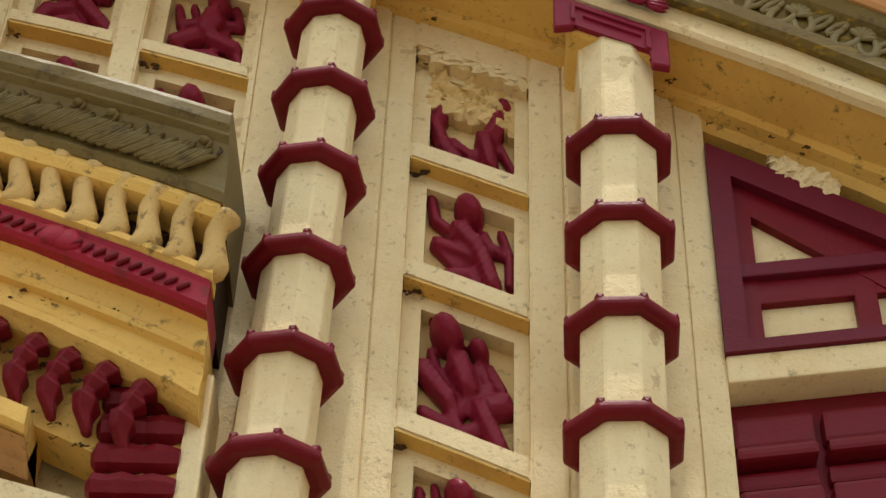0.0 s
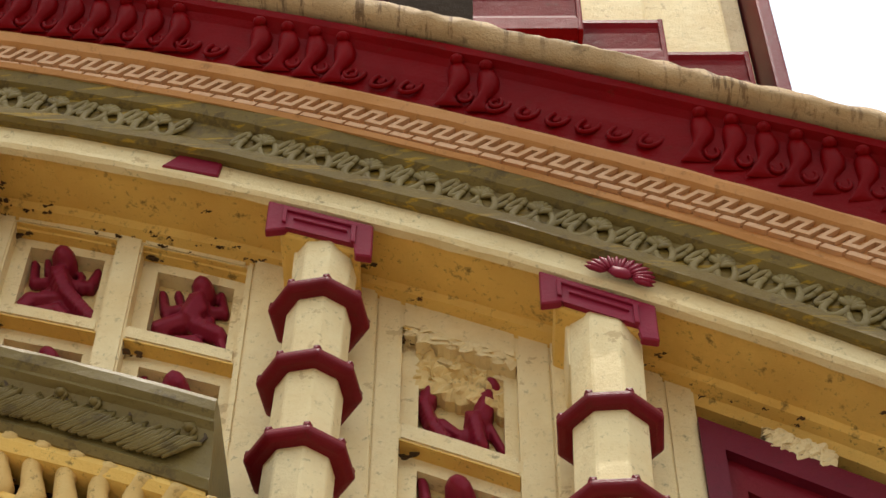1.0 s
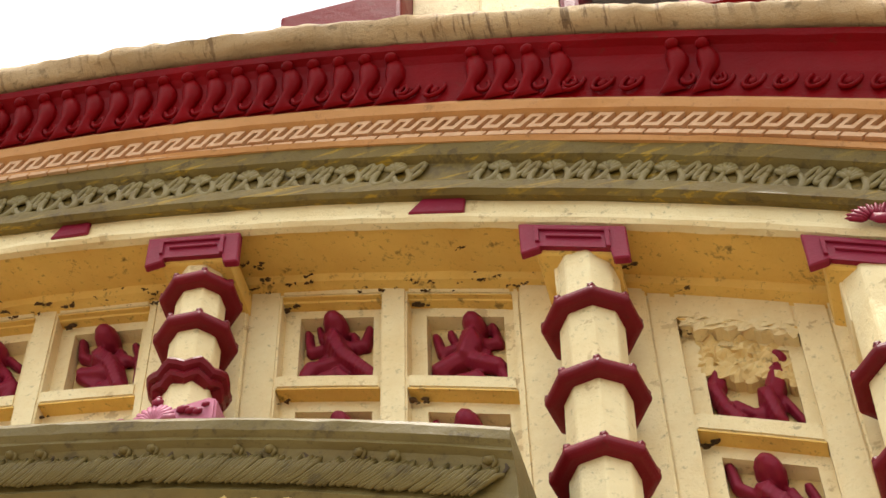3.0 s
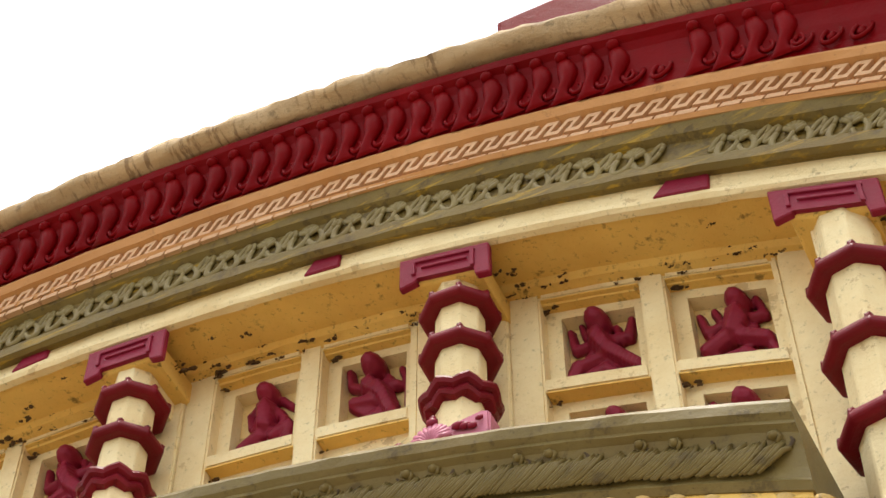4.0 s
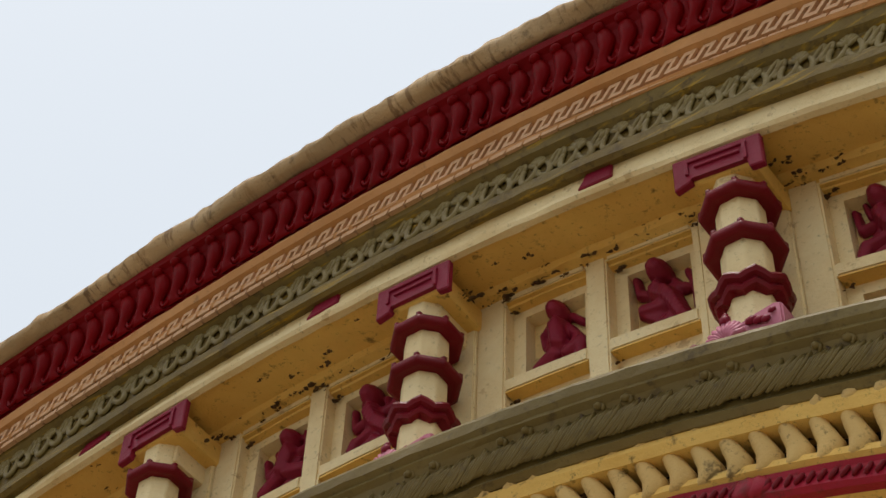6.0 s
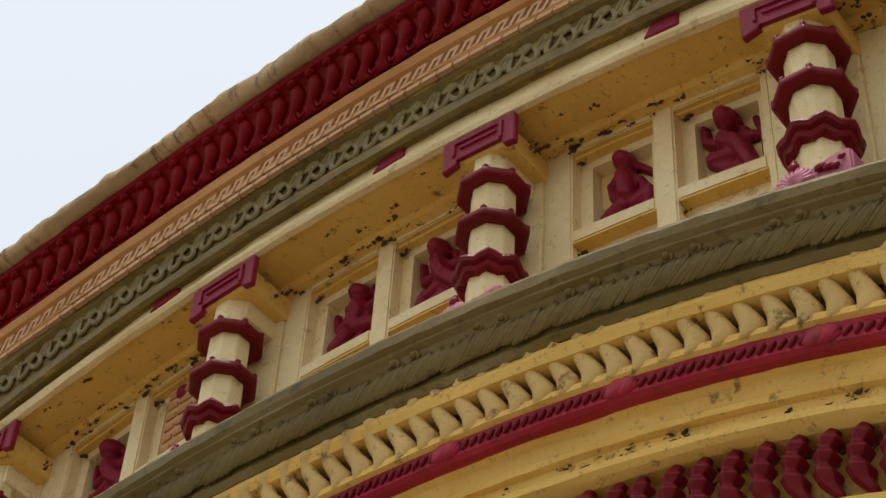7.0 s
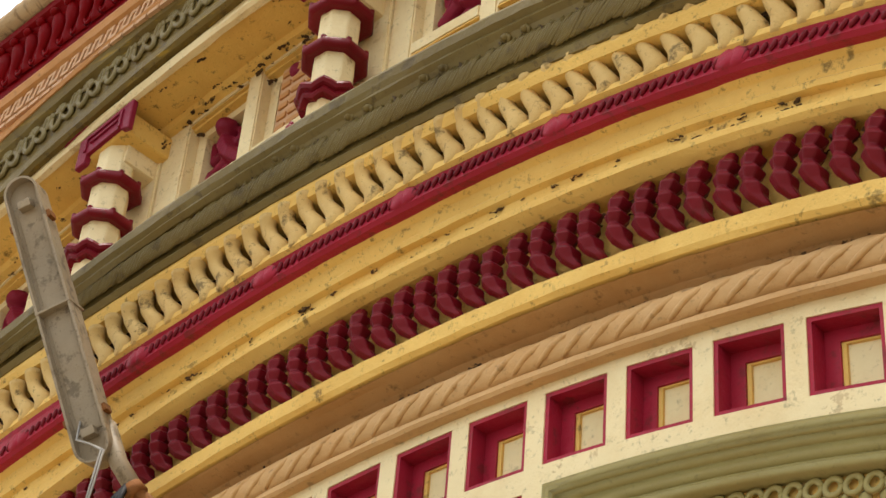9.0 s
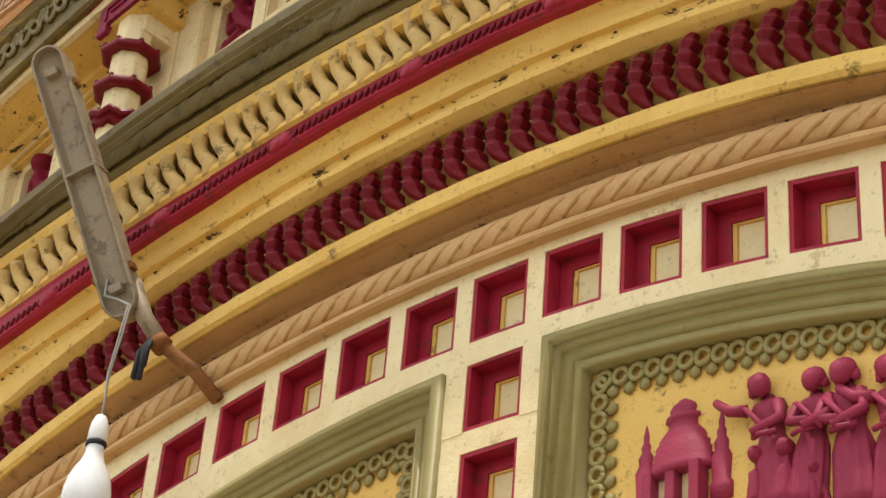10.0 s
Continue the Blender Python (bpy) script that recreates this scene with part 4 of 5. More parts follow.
POSES = {
    "reach": [([(0.49, 0.84)], 0.135), ([(0.42, 0.60), (0.56, 0.50), (0.64, 0.40)], 0.135), ([(0.34, 0.60), (0.14, 0.70), (0.10, 0.92)], 0.075), ([(0.34, 0.56), (0.60, 0.62), (0.80, 0.58)], 0.075), ([(0.84, 0.80), (0.92, 0.60), (0.92, 0.26)], 0.06), ([(0.50, 0.40), (0.18, 0.42)], 0.095), ([(0.14, 0.40), (0.34, 0.26)], 0.06), ([(0.64, 0.38), (0.74, 0.16)], 0.125), ([(0.74, 0.12), (0.92, 0.06)], 0.06)],
    "sit": [([(0.30, 0.80)], 0.145), ([(0.17, 0.96)], 0.055), ([(0.28, 0.90), (0.40, 0.86)], 0.07), ([(0.44, 0.58), (0.50, 0.48)], 0.15), ([(0.64, 0.66), (0.74, 0.52), (0.50, 0.34), (0.34, 0.14)], 0.075), ([(0.10, 0.46), (0.34, 0.30)], 0.115), ([(0.34, 0.28), (0.44, 0.10)], 0.08), ([(0.88, 0.44), (0.66, 0.34)], 0.105), ([(0.66, 0.30), (0.84, 0.06)], 0.115)],
    "dance": [([(0.48, 0.84)], 0.13), ([(0.46, 0.62), (0.56, 0.44)], 0.145), ([(0.34, 0.60), (0.14, 0.56), (0.10, 0.82)], 0.065), ([(0.58, 0.62), (0.82, 0.64), (0.88, 0.86)], 0.07), ([(0.50, 0.38), (0.16, 0.30), (0.06, 0.14)], 0.085), ([(0.62, 0.40), (0.92, 0.16)], 0.12)],
    "fold": [([(0.52, 0.84)], 0.125), ([(0.50, 0.62), (0.50, 0.42)], 0.15), ([(0.36, 0.62), (0.30, 0.42), (0.50, 0.34)], 0.06), ([(0.66, 0.60), (0.76, 0.46), (0.62, 0.28)], 0.07), ([(0.42, 0.30), (0.16, 0.16)], 0.10), ([(0.16, 0.14), (0.38, 0.06)], 0.06), ([(0.60, 0.26), (0.84, 0.36)], 0.09), ([(0.84, 0.34), (0.74, 0.08)], 0.08)],
    "whirl": [([(0.60, 0.84)], 0.12), ([(0.56, 0.64), (0.48, 0.46)], 0.145), ([(0.66, 0.66), (0.86, 0.70), (0.80, 0.92)], 0.065), ([(0.44, 0.62), (0.18, 0.52), (0.12, 0.74)], 0.07), ([(0.42, 0.42), (0.14, 0.24)], 0.105), ([(0.14, 0.22), (0.34, 0.10)], 0.06), ([(0.56, 0.40), (0.86, 0.34)], 0.105), ([(0.86, 0.32), (0.96, 0.10)], 0.07)],
    "broken": [([(0.16, 0.62), (0.10, 0.42), (0.20, 0.20), (0.32, 0.10)], 0.105), ([(0.84, 0.86)], 0.09), ([(0.78, 0.70), (0.72, 0.50)], 0.12), ([(0.66, 0.66), (0.50, 0.62), (0.36, 0.78)], 0.05), ([(0.64, 0.40), (0.70, 0.18)], 0.12), ([(0.82, 0.42), (0.95, 0.22)], 0.06)],
}
EXTRAS = {
    "reach": [([(0.30, 0.12), (0.52, 0.22), (0.60, 0.06)], 0.075), ([(0.36, 0.48), (0.24, 0.36), (0.44, 0.26)], 0.06), ([(0.66, 0.70), (0.74, 0.58)], 0.07)],
    "sit": [([(0.62, 0.80)], 0.09), ([(0.16, 0.66), (0.24, 0.52), (0.38, 0.44)], 0.06), ([(0.10, 0.14), (0.50, 0.10), (0.70, 0.22)], 0.07), ([(0.74, 0.70), (0.86, 0.58)], 0.06)],
    "dance": [([(0.30, 0.14), (0.50, 0.24), (0.66, 0.10)], 0.08), ([(0.40, 0.52), (0.28, 0.42), (0.56, 0.34)], 0.055), ([(0.68, 0.78), (0.72, 0.60)], 0.06), ([(0.28, 0.74), (0.24, 0.90)], 0.055)],
    "fold": [([(0.34, 0.78), (0.22, 0.66), (0.24, 0.50)], 0.06), ([(0.40, 0.14), (0.62, 0.10), (0.86, 0.16)], 0.07), ([(0.70, 0.78), (0.84, 0.66)], 0.06)],
    "whirl": [([(0.30, 0.80), (0.36, 0.64)], 0.06), ([(0.36, 0.12), (0.58, 0.20), (0.74, 0.08)], 0.08), ([(0.72, 0.54), (0.62, 0.46), (0.70, 0.36)], 0.06), ([(0.24, 0.36), (0.20, 0.48)], 0.06)],
    "broken": [([(0.30, 0.30), (0.50, 0.22), (0.62, 0.30)], 0.07), ([(0.46, 0.12), (0.80, 0.06)], 0.06)],
}
for k, (p0, p1, t, b) in enumerate(OPEN):
    row12 = p1 < 0.2 and p0 > -0.2
    cx = (p0 + 0.045 + p1 - 0.035) / 2
    foot = b + 0.022
    h = (t - 0.05) - foot
    if row12:
        pose_name = {-0.13: "broken", -0.57: "reach", -0.985: "sit"}.get(t, "dance")
    else:
        pose_name = ("dance", "whirl", "whirl", "dance", "dance", "whirl", "reach", "sit", "whirl", "sit", "dance", "fold", "fold", "sit", "reach", "dance", "dance", "whirl", "whirl", "reach")[k]
    if t < -0.3 and not row12 and cx < -1.3:
        continue
    if t < -0.3 and not row12:
        h *= 0.95
    solid_figure(POSES[pose_name] + EXTRAS[pose_name], ((p1 - p0 - 0.08) * 1.08, h * 1.08), 0.42, "stucco_figure", (cx, WALL_Y + 0.10, zc(FASCIA, cx) + foot), PLUM,
                 "plum painted stucco figure set in a wall niche", "stucco figure", slope(FASCIA, cx), 0.005, "stucco figures in the wall niches")

# ---- relief scene in the porch panel ----
RY = PORCH_Y + 0.064


def relief(strokes, x, z0, w, h, label, dep=0.26, name="relief_figure"):
    strokes = [([(0.5 + (a - 0.5) * w / h, b) for a, b in pts], r * 0.52) for pts, r in strokes]
    return solid_figure(strokes, (h, h), dep * 1.6, name, (x, RY, z0), CRIMSON_DULL, label, "relief figure", 0.0, 0.0045, "figures in the porch relief")


CRIMSON_DULL = paint("dull crimson paint", (0.34, 0.035, 0.075), 0.55, 0.2, 0.35, 0.35, grime=0.6)


def draped(x, head_z, h, wave, lean, label):
    """A plain standing form in half relief: pleated skirt, waist, shoulders, folded arms and a bun."""
    foot = head_z - 0.93 * h
    rows = [(0.0, 0.165), (0.10, 0.160), (0.25, 0.152), (0.40, 0.140), (0.50, 0.122), (0.54, 0.104), (0.60, 0.102), (0.68, 0.122), (0.75, 0.142), (0.80, 0.128), (0.83, 0.060), (0.87, 0.048)]
    rings = []
    for q, w in rows:
        ring = []
        for k in range(40):
            a = 2 * math.pi * k / 40
            pleat = 1 + (0.10 * math.sin(11 * a + 4 * q) if q < 0.5 else 0)
            ring.append((x + lean * (q - 0.5) * h + w * h * pleat * math.cos(a), RY - 0.55 * w * h * pleat * math.sin(a) - 0.004, foot + q * h))
        rings.append(ring)
    bm = loft(rings)
    hx = x + lean * 0.45 * h
    ball((hx, RY - 0.030, foot + 0.925 * h), 0.086 * h, bm, (0.85, 0.9, 1.08), 2)
    ball((hx + 0.030 * h * wave, RY - 0.026, foot + 0.945 * h), 0.084 * h, bm, (0.95, 0.85, 0.95), 2)
    ball((hx + 0.085 * h * wave, RY - 0.018, foot + 0.90 * h), 0.045 * h, bm, (0.9, 0.8, 1.1), 1)
    s0, s1 = hx - 0.125 * h, hx + 0.125 * h
    z = foot + 0.765 * h
    if wave < 0:
        tube([(s0, RY - 0.025, z), (s0 - 0.12 * h, RY - 0.035, z + 0.02 * h), (s0 - 0.24 * h, RY - 0.030, z + 0.13 * h)], 0.042 * h, bm, 8, lambda t: 1.15 - 0.4 * t)
    else:
        tube([(s0, RY - 0.022, z), (s0 - 0.05 * h, RY - 0.035, z - 0.13 * h), (hx + 0.01 * h, RY - 0.058, z - 0.20 * h)], 0.042 * h, bm, 8, lambda t: 1.15 - 0.4 * t)
    tube([(s1, RY - 0.022, z), (s1 + 0.04 * h, RY - 0.035, z - 0.14 * h), (hx - 0.03 * h, RY - 0.060, z - 0.24 * h)], 0.042 * h, bm, 8, lambda t: 1.15 - 0.4 * t)
    tube([(s0 + 0.02 * h, RY - 0.040, z - 0.01 * h), (hx, RY - 0.056, z - 0.13 * h), (s1 - 0.02 * h, RY - 0.046, z - 0.27 * h)], 0.020 * h, bm, 6)
    tube([(x - 0.09 * h, RY - 0.040, foot + 0.52 * h), (x, RY - 0.060, foot + 0.50 * h), (x + 0.09 * h, RY - 0.040, foot + 0.52 * h)], 0.022 * h, bm, 6)
    ob = new("relief_figure", to_mesh("relief_figure", bm, CRIMSON_DULL, True))
    tagged(ob, label, "relief figure", "figures in the porch relief")


for x, z, h, wave, lean in ((-2.022, 3.690, 0.34, -1, -0.10), (-1.918, 3.660, 0.32, 1, 0.12), (-1.815, 3.655, 0.36, 1, -0.06), (-1.708, 3.628, 0.36, -1, 0.05), (-1.59, 3.595, 0.35, 1, 0.0), (-1.47, 3.565, 0.35, 1, -0.05), (-1.34, 3.52, 0.34, -1, 0.05), (-3.22, 3.60, 0.35, 1, 0.04), (-3.36, 3.64, 0.35, -1, 0.0), (-3.52, 3.66, 0.35, 1, -0.04), (-3.70, 3.65, 0.35, -1, 0.04), (-3.88, 3.63, 0.35, 1, 0.04)):
    draped(x, z, h, wave, lean, "crimson relief of a standing draped figure")
for x, top, w, h in ((-2.062, 3.560, 0.14, 0.25), (-1.985, 3.560, 0.15, 0.27), (-1.908, 3.470, 0.10, 0.18)):
    relief(POSES["fold"], x, top - h, w, h, "crimson relief of a small crouching figure", 0.24)

shrine = thing("relief_shrine", "crimson moulded relief of a domed shrine", "relief shrine", (-2.30, RY, 3.25))
bm = turned([(0.082, 3.50), (0.092, 3.505), (0.092, 3.52), (0.086, 3.525), (0.088, 3.54), (0.083, 3.545), (0.084, 3.56), (0.078, 3.565), (0.078, 3.58), (0.070, 3.585), (0.068, 3.60), (0.056, 3.615), (0.042, 3.63), (0.042, 3.645), (0.052, 3.650), (0.050, 3.660), (0.034, 3.665), (0.040, 3.678), (0.034, 3.690), (0.014, 3.705), (0.004, 3.71)], 24, at=(-2.275, RY, 0.03), flat=(1, 0.55))
part("dome", bm, CRIMSON_DULL, shrine, "", True)
for dx in (-0.068, 0.0, 0.068):
    part("pillar", box(-2.285 + dx - 0.014, -2.285 + dx + 0.014, RY - 0.045, RY + 0.01, 3.40, 3.545, None, 0.004), CRIMSON_DULL, shrine)
part("recess", box(-2.35, -2.22, RY - 0.012, RY + 0.01, 3.40, 3.54), CREAM, shrine)
arch = [(-2.30 + 0.17 * math.cos(a), RY - 0.012, 3.27 + 0.13 * math.sin(a)) for a in [math.pi * k / 16 for k in range(17)]]
part("arch", tube(arch, 0.018, None, 8), CRIMSON_DULL, shrine, "", True)
arch = [(-2.30 + 0.13 * math.cos(a), RY - 0.008, 3.26 + 0.10 * math.sin(a)) for a in [math.pi * k / 16 for k in range(17)]]
part("arch", tube(arch, 0.012, None, 8), CRIMSON_DULL, shrine, "", True)
part("base", box(-2.48, -2.12, RY - 0.006, RY + 0.01, 3.14, 3.37, None, 0.004), CRIMSON_DULL, shrine)
for sx, tz in ((-2.385, 3.70), (-2.165, 3.68)):
    bm = turned([(0.032, tz - 0.24), (0.034, tz - 0.2), (0.026, tz - 0.19), (0.030, tz - 0.13), (0.020, tz - 0.11), (0.022, tz - 0.09), (0.013, tz - 0.075), (0.015, tz - 0.06), (0.009, tz - 0.05), (0.010, tz - 0.035), (0.003, tz)], 12, at=(sx, RY, 0), flat=(1, 0.7))
    part("spire", bm, CRIMSON_DULL, shrine, "", True)

# plaque with illegible lines
plq = thing("plaque", "small peach stucco plaque with worn illegible lines", "plaque", (-3.99, WALL_Y + 0.05, 5.9))
f = lambda x: zc(FASCIA, x)
part("slab", box(-4.115, -3.93, WALL_Y + 0.02, 0.34, -0.43, -0.09, None, 0.004, f), PEACH, plq)
for k in range(6):
    for a, b in ((-4.105, -4.06), (-4.05, -3.985), (-3.975, -3.94)):
        part("line", box(a, b, WALL_Y + 0.012, WALL_Y + 0.03, -0.14 - 0.05 * k, -0.118 - 0.05 * k, None, 0.003, f), ORANGE, plq)

# ---- end stack of maroon bars under the eave ----
stack = thing("end_bars", "stack of maroon stucco bars at the porch corner", "stucco bars", (-0.67, PORCH_Y, 3.3), kind="structure")
for k in range(9):
    z = 4.225 - 0.078 * k
    bm = turned([(0.018, -0.092), (0.036, -0.08), (0.032, -0.05), (0.039, -0.02), (0.031, 0.012), (0.037, 0.04), (0.033, 0.07), (0.026, 0.09)], 8)
    part("bar", bm, MAROON, stack, "", False, Matrix.Translation((-0.672, PORCH_Y - 0.02, z)) @ Matrix.Rotation(math.pi / 2, 4, "Y"))
part("corner_pilaster", box(-0.585, P_R + 0.005, PORCH_Y - 0.035, 0.24, 2.9, 4.30, None, 0.01), CREAM, porch)

# ---- tube lamp on its bracket, with a hanging bulb ----
lamp = thing("tube_lamp", "dirty grey weatherproof tube lamp on a rusty bracket", "wall lamp", (-3.95, 0.08, 4.24))
LOW, HIGH = Vector((-4.165, -0.14, 4.47)), Vector((-4.385, -0.50, 5.40))
axis = (HIGH - LOW).normalized()
face = Vector((0.42, -0.70, -0.45))
face = (face - axis * face.dot(axis)).normalized()
side = axis.cross(face).normalized()
M = Matrix((side, face, axis)).transposed().to_4x4()
M.translation = (LOW + HIGH) / 2
HL = (HIGH - LOW).length / 2


def stadium(w, l, n=10):
    top = [(w * math.cos(math.pi * k / n), l + w * math.sin(math.pi * k / n)) for k in range(n + 1)]
    return top + [(-x, -z) for x, z in top]


def tray(out_w, in_w, y_back, y_front, y_in):
    bm = bmesh.new()
    l = HL - 0.058
    rows = [[bm.verts.new((x, y, z)) for x, z in stadium(w, l)] for w, y in ((out_w * 0.72, y_back), (out_w * 0.95, y_back + 0.02), (out_w, y_front - 0.012), (out_w, y_front), (in_w, y_front), (in_w, y_in))]
    for a, b in zip(rows, rows[1:]):
        for i in range(len(a)):
            j = (i + 1) % len(a)
            bm.faces.new((a[i], a[j], b[j], b[i]))
    bm.faces.new(rows[0][::-1])
    bm.faces.new(rows[-1])
    return bm


part("housing", tray(0.058, 0.050, -0.055, 0.045, 0.012), LAMP_METAL, lamp, "grey enamelled housing", False, M)
part("reflector", box(-0.040, 0.040, 0.008, 0.016, -HL + 0.11, HL - 0.11, None, 0.004), LAMP_METAL, lamp, "beige reflector tray", False, M)
for s in (-1, 1):
    part("tube_holder", box(-0.022, 0.022, 0.012, 0.045, s * (HL - 0.10) - 0.014, s * (HL - 0.10) + 0.014, None, 0.004), LAMP_METAL, lamp, "", False, M)
    part("clip", box(-0.072, -0.054, -0.012, 0.03, s * (HL - 0.16) - 0.012, s * (HL - 0.16) + 0.012, None, 0.003), RUST, lamp, "", False, M)
    part("clip", box(0.054, 0.070, -0.012, 0.03, s * (HL - 0.16) - 0.012, s * (HL - 0.16) + 0.012, None, 0.003), RUST, lamp, "", False, M)
part("band", box(-0.06, 0.06, -0.05, 0.047, 0.02, 0.028, None, 0.002), LAMP_METAL, lamp, "", False, M)
ARM = [(-3.955, 0.085, 4.225), (-4.00, 0.02, 4.305), (-4.07, -0.09, 4.385)]
part("bracket_pipe", tube(ARM, 0.022, None, 12), RUST, lamp, "rusty iron bracket pipe", True)
part("socket_pipe", tube([(-4.06, -0.08, 4.375), (-4.115, -0.12, 4.47), (-4.165, -0.15, 4.60)], 0.027, None, 12), LAMP_METAL, lamp, "", True)
part("collar_ring", tube([(-4.055, -0.075, 4.365), (-4.075, -0.088, 4.39)], 0.034, None, 12), RUST, lamp, "", True)
for k in range(5):
    a = k * 1.3
    bm = tube([(-4.07, -0.11, 4.385), (-4.085 + 0.02 * math.cos(a), -0.125, 4.34), (-4.085 + 0.026 * math.cos(a + 0.6), -0.13 + 0.01 * math.sin(a), 4.275 - 0.012 * k)], 0.009, None, 6)
    part("wire_end", bm, BLACK, lamp, "loose taped wire end", True)

bulb = thing("hanging_bulb", "white bulb hanging on a thin grey wire", "bulb", (-4.13, -0.2, 3.7))
bx, by = -4.125, -0.20
wire = [(-4.22, -0.21, 4.62), (-4.19, -0.23, 4.52), (-4.145, -0.21, 4.50), (-4.10, -0.2, 4.47), (-4.115, -0.2, 4.36), (-4.135, -0.2, 4.24), (bx, by, 4.14), (bx, by, 4.07)]
part("wire", tube(wire, 0.0035, None, 6), WIRE, bulb, "", True)
part("wire", tube([(x + 0.008 * math.sin(k), y + 0.004, z) for k, (x, y, z) in enumerate(wire[2:])], 0.0035, None, 6), WIRE, bulb, "", True)
H = 4.095
part("holder", turned([(0.008, H), (0.016, H - 0.005), (0.026, H - 0.03), (0.029, H - 0.06), (0.029, H - 0.085), (0.026, H - 0.09)], 20, at=(bx, by, 0)), BULB, bulb, "white bulb holder", True)
part("holder_ring", turned([(0.029, H - 0.09), (0.031, H - 0.094), (0.031, H - 0.102), (0.028, H - 0.106)], 20, at=(bx, by, 0)), BLACK, bulb, "", True)
prof = [(0.026, 0.106), (0.028, 0.132), (0.036, 0.157), (0.052, 0.187), (0.064, 0.217), (0.070, 0.252), (0.071, 0.277), (0.070, 0.284), (0.066, 0.312), (0.052, 0.34), (0.028, 0.357), (0.004, 0.362)]
part("globe", turned([(r, H - d) for r, d in prof], 28, at=(bx, by, 0)), BULB, bulb, "white plastic globe", True)

# ---- tower behind the cornice ----
tower = thing("tower", "cream temple tower with maroon stepped base mouldings", "tower", (0.0, 1.4, 6.5))
for x0, x1, y in ((0.15, 0.42, 0.84), (0.15, 0.76, 0.99), (0.15, 1.12, 1.14)):
    part("pilaster", box(x0, x1, y, y + 0.5, 6.6, 12.0, None, 0.015), CREAM, tower)
    m = x1 + 0.055
    z = 8.49
    prof = [(0.0, 0.0), (-0.045, 0.0), (-0.05, -0.03), (-0.04, -0.06), (-0.03, -0.20), (-0.05, -0.25), (-0.05, -0.33), (0.0, -0.34)]
    rings = [[(x, y + d, z + h) for d, h in prof] for x in (x0 - 0.1, m - 0.02)]
    part("base_moulding", loft(rings), RED, tower, "dark red base moulding")
    part("moulding_return", box(m - 0.022, m, y - 0.05, y + 0.4, z - 0.34, z, None, 0.006), RED, tower)
part("pilaster", box(1.12, 1.24, 1.3, 1.9, 6.6, 12.0, None, 0.015), CREAM, tower)
part("corner_rib", box(1.25, 1.31, 1.08, 1.7, 6.6, 12.0, None, 0.01), MAROON, tower)
part("wall", box(-1.03, -0.74, 0.84, 1.9, 6.6, 12.0, None, 0.015), CREAM, tower)
part("wall", box(-0.74, -0.413, 0.80, 1.9, 6.6, 12.0, None, 0.015), CREAM, tower)
part("jamb", box(-0.413, -0.333, 0.80, 1.9, 6.6, 12.0, None, 0.02), MAROON, tower, "maroon doorway jamb")
# the doorway's inner shade is painted on this flat dark sheet
part("doorway_back", box(-0.36, 0.2, 1.5, 1.9, 6.6, 12.0), DOOR_SHADE, tower, "dark sheet in place of the doorway's shade")
part("left_moulding", box(-1.50, -1.00, 0.56, 1.9, 8.10, 8.45, None, 0.02), RED, tower)
part("left_rib", box(-1.13, -1.03, 0.62, 1.9, 6.6, 12.0, None, 0.015), MAROON, tower)

# ---- soot clumps and old nests under the ledges ----
rng = random.Random(5)


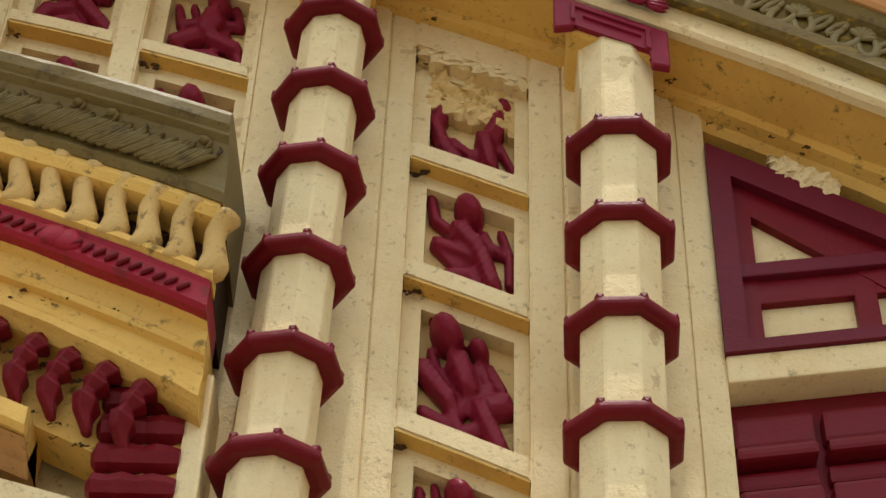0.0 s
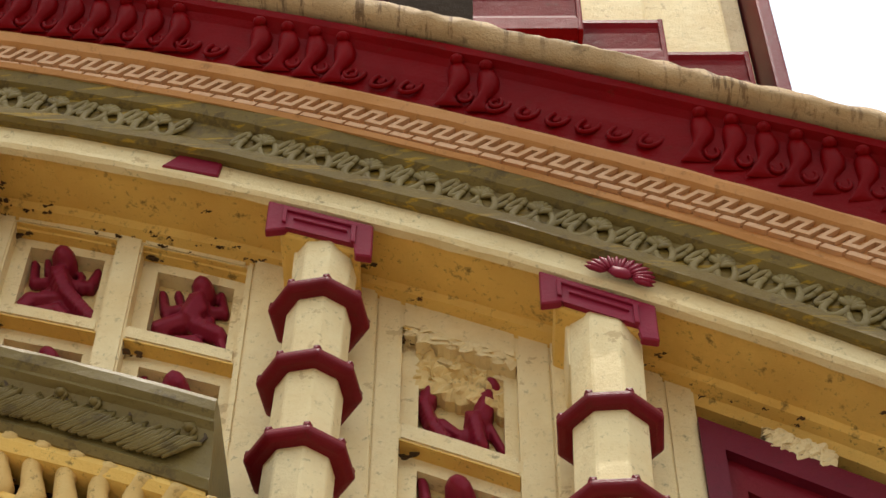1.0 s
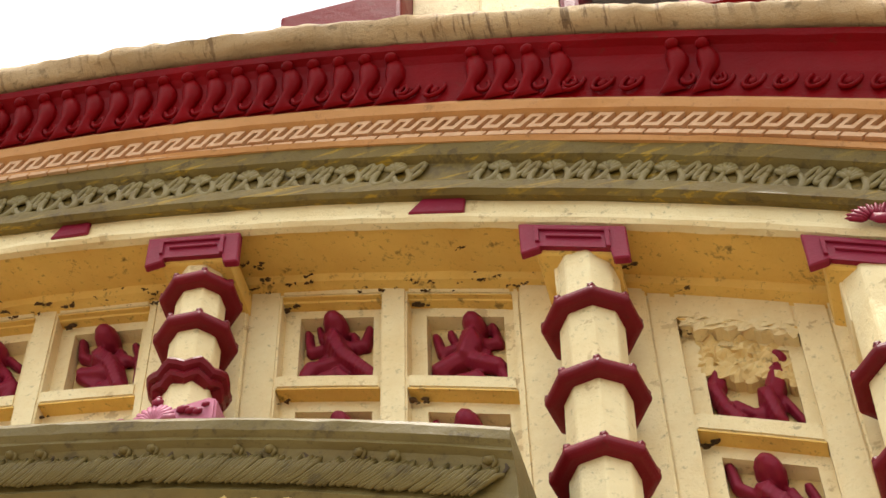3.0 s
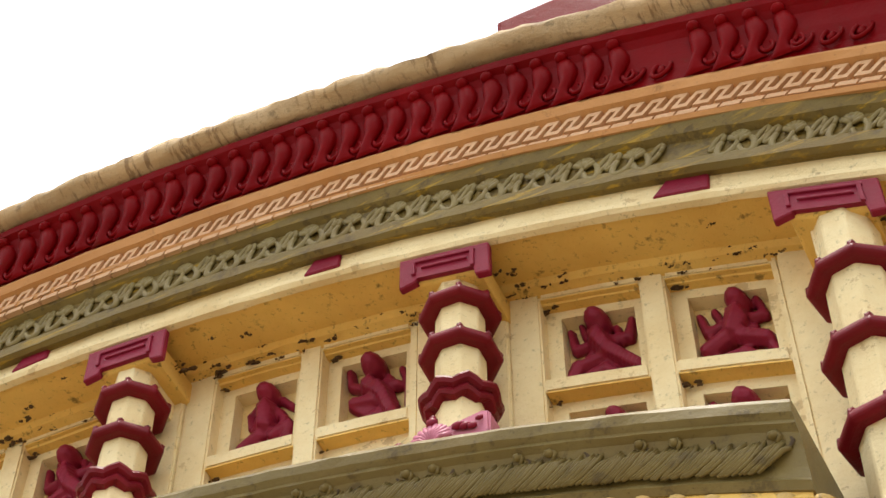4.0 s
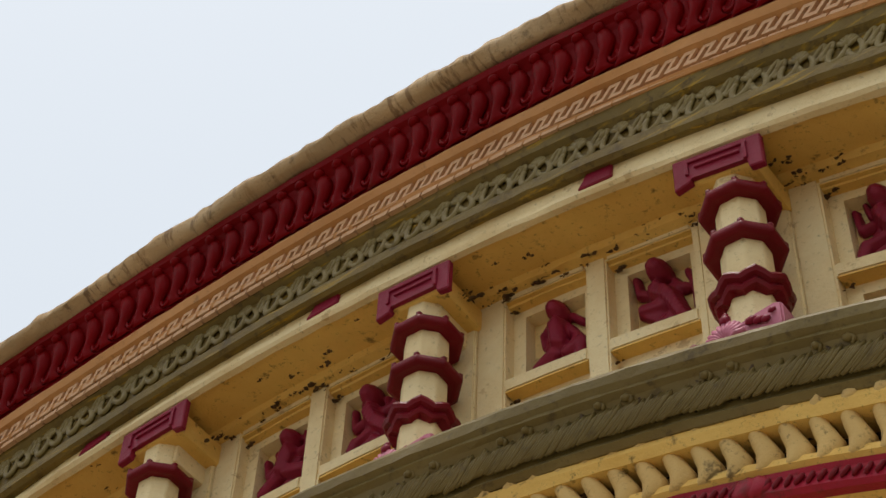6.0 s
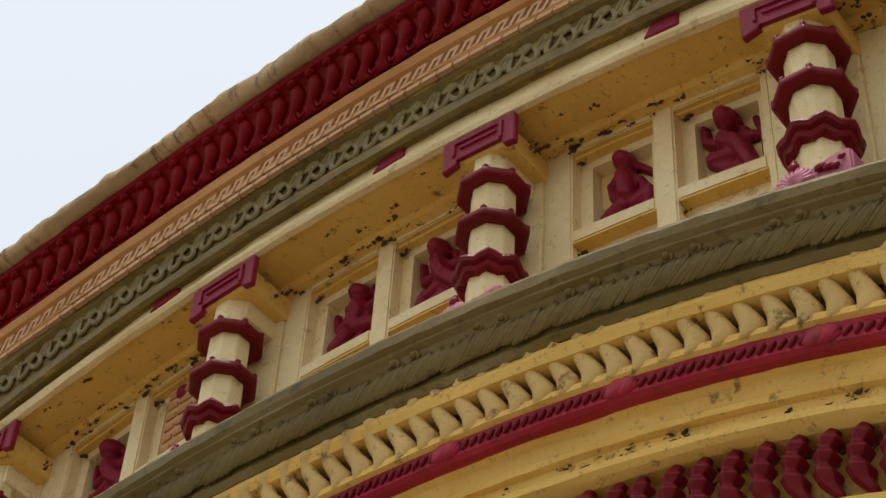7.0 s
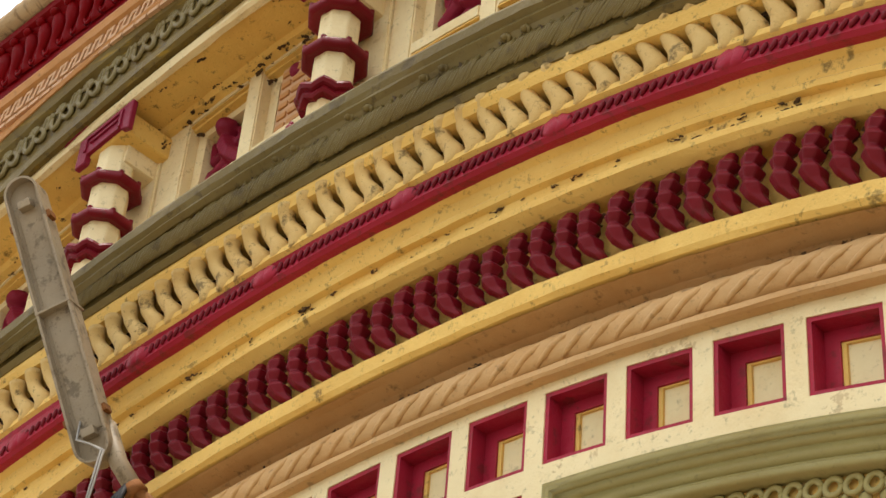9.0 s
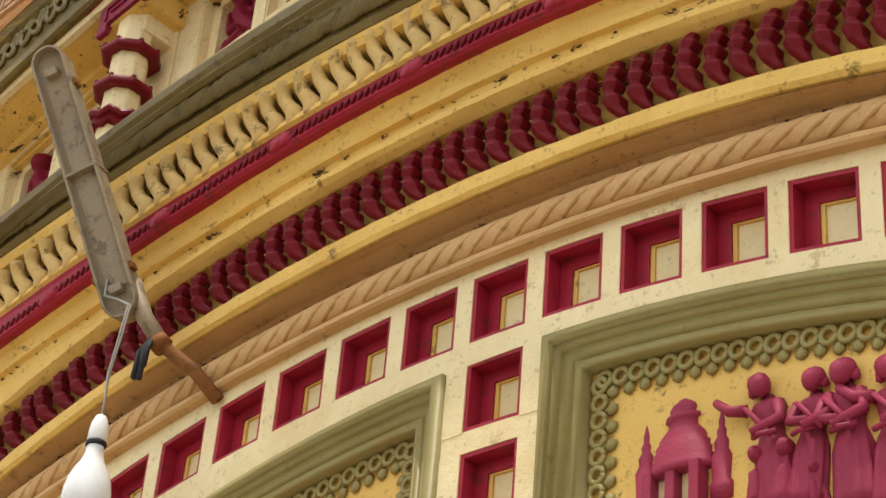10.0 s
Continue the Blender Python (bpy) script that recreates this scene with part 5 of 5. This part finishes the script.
def clumps(name, spots, label, squash=(1.3, 0.8, 0.35)):
    bm = bmesh.new()
    for x, y, z, r in spots:
        for k in range(rng.randint(3, 8)):
            ball((x + rng.uniform(-1.6, 1.6) * r, y + rng.uniform(-0.4, 0.4) * r, z + rng.uniform(-0.4, 0.4) * r), r * rng.uniform(0.15, 0.6), bm, squash, 2)
    for v in bm.verts:
        v.co += Vector(noise.noise_vector(v.co * 140)) * 0.006
    ob = part(name, bm, GRIME, None)
    return tagged(ob, label, "dirt", kind="stuff")


spots = []
for k in range(400):
    x = rng.uniform(-5.8, 1.4)
    dens = 1.0 if x < -0.6 else 0.25
    if rng.random() < dens:
        spots.append((x, rng.choice((0.185, 0.215, 0.21, 0.19, rng.uniform(0.03, 0.18))), zc(FASCIA, x) - rng.choice((0.0, 0.03, 0.045)), rng.uniform(0.003, 0.010) * (1.5 if x < -1.9 else 1.0)))
for c in (-0.385, -1.46, -2.56, -3.656, -4.81, 0.345):
    for k in range(3):
        spots.append((c + 0.145 + rng.uniform(0, 0.02), rng.uniform(0.1, 0.2), zc(FASCIA, c) - rng.uniform(0.03, 0.12), rng.uniform(0.008, 0.018)))
for p0, p1, t, b in OPEN:
    spots.append((p0 + 0.02, WALL_Y + 0.03, zc(FASCIA, p0) + t - 0.03, rng.uniform(0.010, 0.022)))
clumps("soot_clumps", spots, "dark soot clumps and old nests under the ledges")
spots = []
for c, y, dz in ((STRIP_BOT, -0.012, -0.064), (STRIP_BOT, 0.0, -0.09), (TOOTH_TOP, 0.0, 0.05), (TOOTH_BOT, 0.075, 0.17), (TOOTH_BOT, 0.08, 0.16), (TOOTH_BOT, 0.07, 0.02), (ROPE_TOP, 0.085, 0.0)):
    for k in range(60):
        x = rng.uniform(P_L + 0.2, P_R - 0.2)
        spots.append((x, y, zc(c, x) + dz, rng.uniform(0.004, 0.011)))
for k in range(150):
    x = rng.uniform(P_L + 0.2, P_R - 0.25)
    spots.append((x, rng.uniform(0.045, 0.075), zc(TOOTH_TOP, x) - rng.uniform(0.015, 0.05), rng.uniform(0.008, 0.016)))
for k in range(90):
    x = rng.uniform(P_L + 0.1, P_R - 0.1)
    spots.append((x, rng.uniform(-0.06, -0.03), zc(BALUSTER_BOT, x) + rng.uniform(0.05, 0.13), rng.uniform(0.008, 0.018)))
clumps("ledge_dirt", spots, "rows of dark dirt on the yellow ledges", (1.5, 0.5, 0.5))
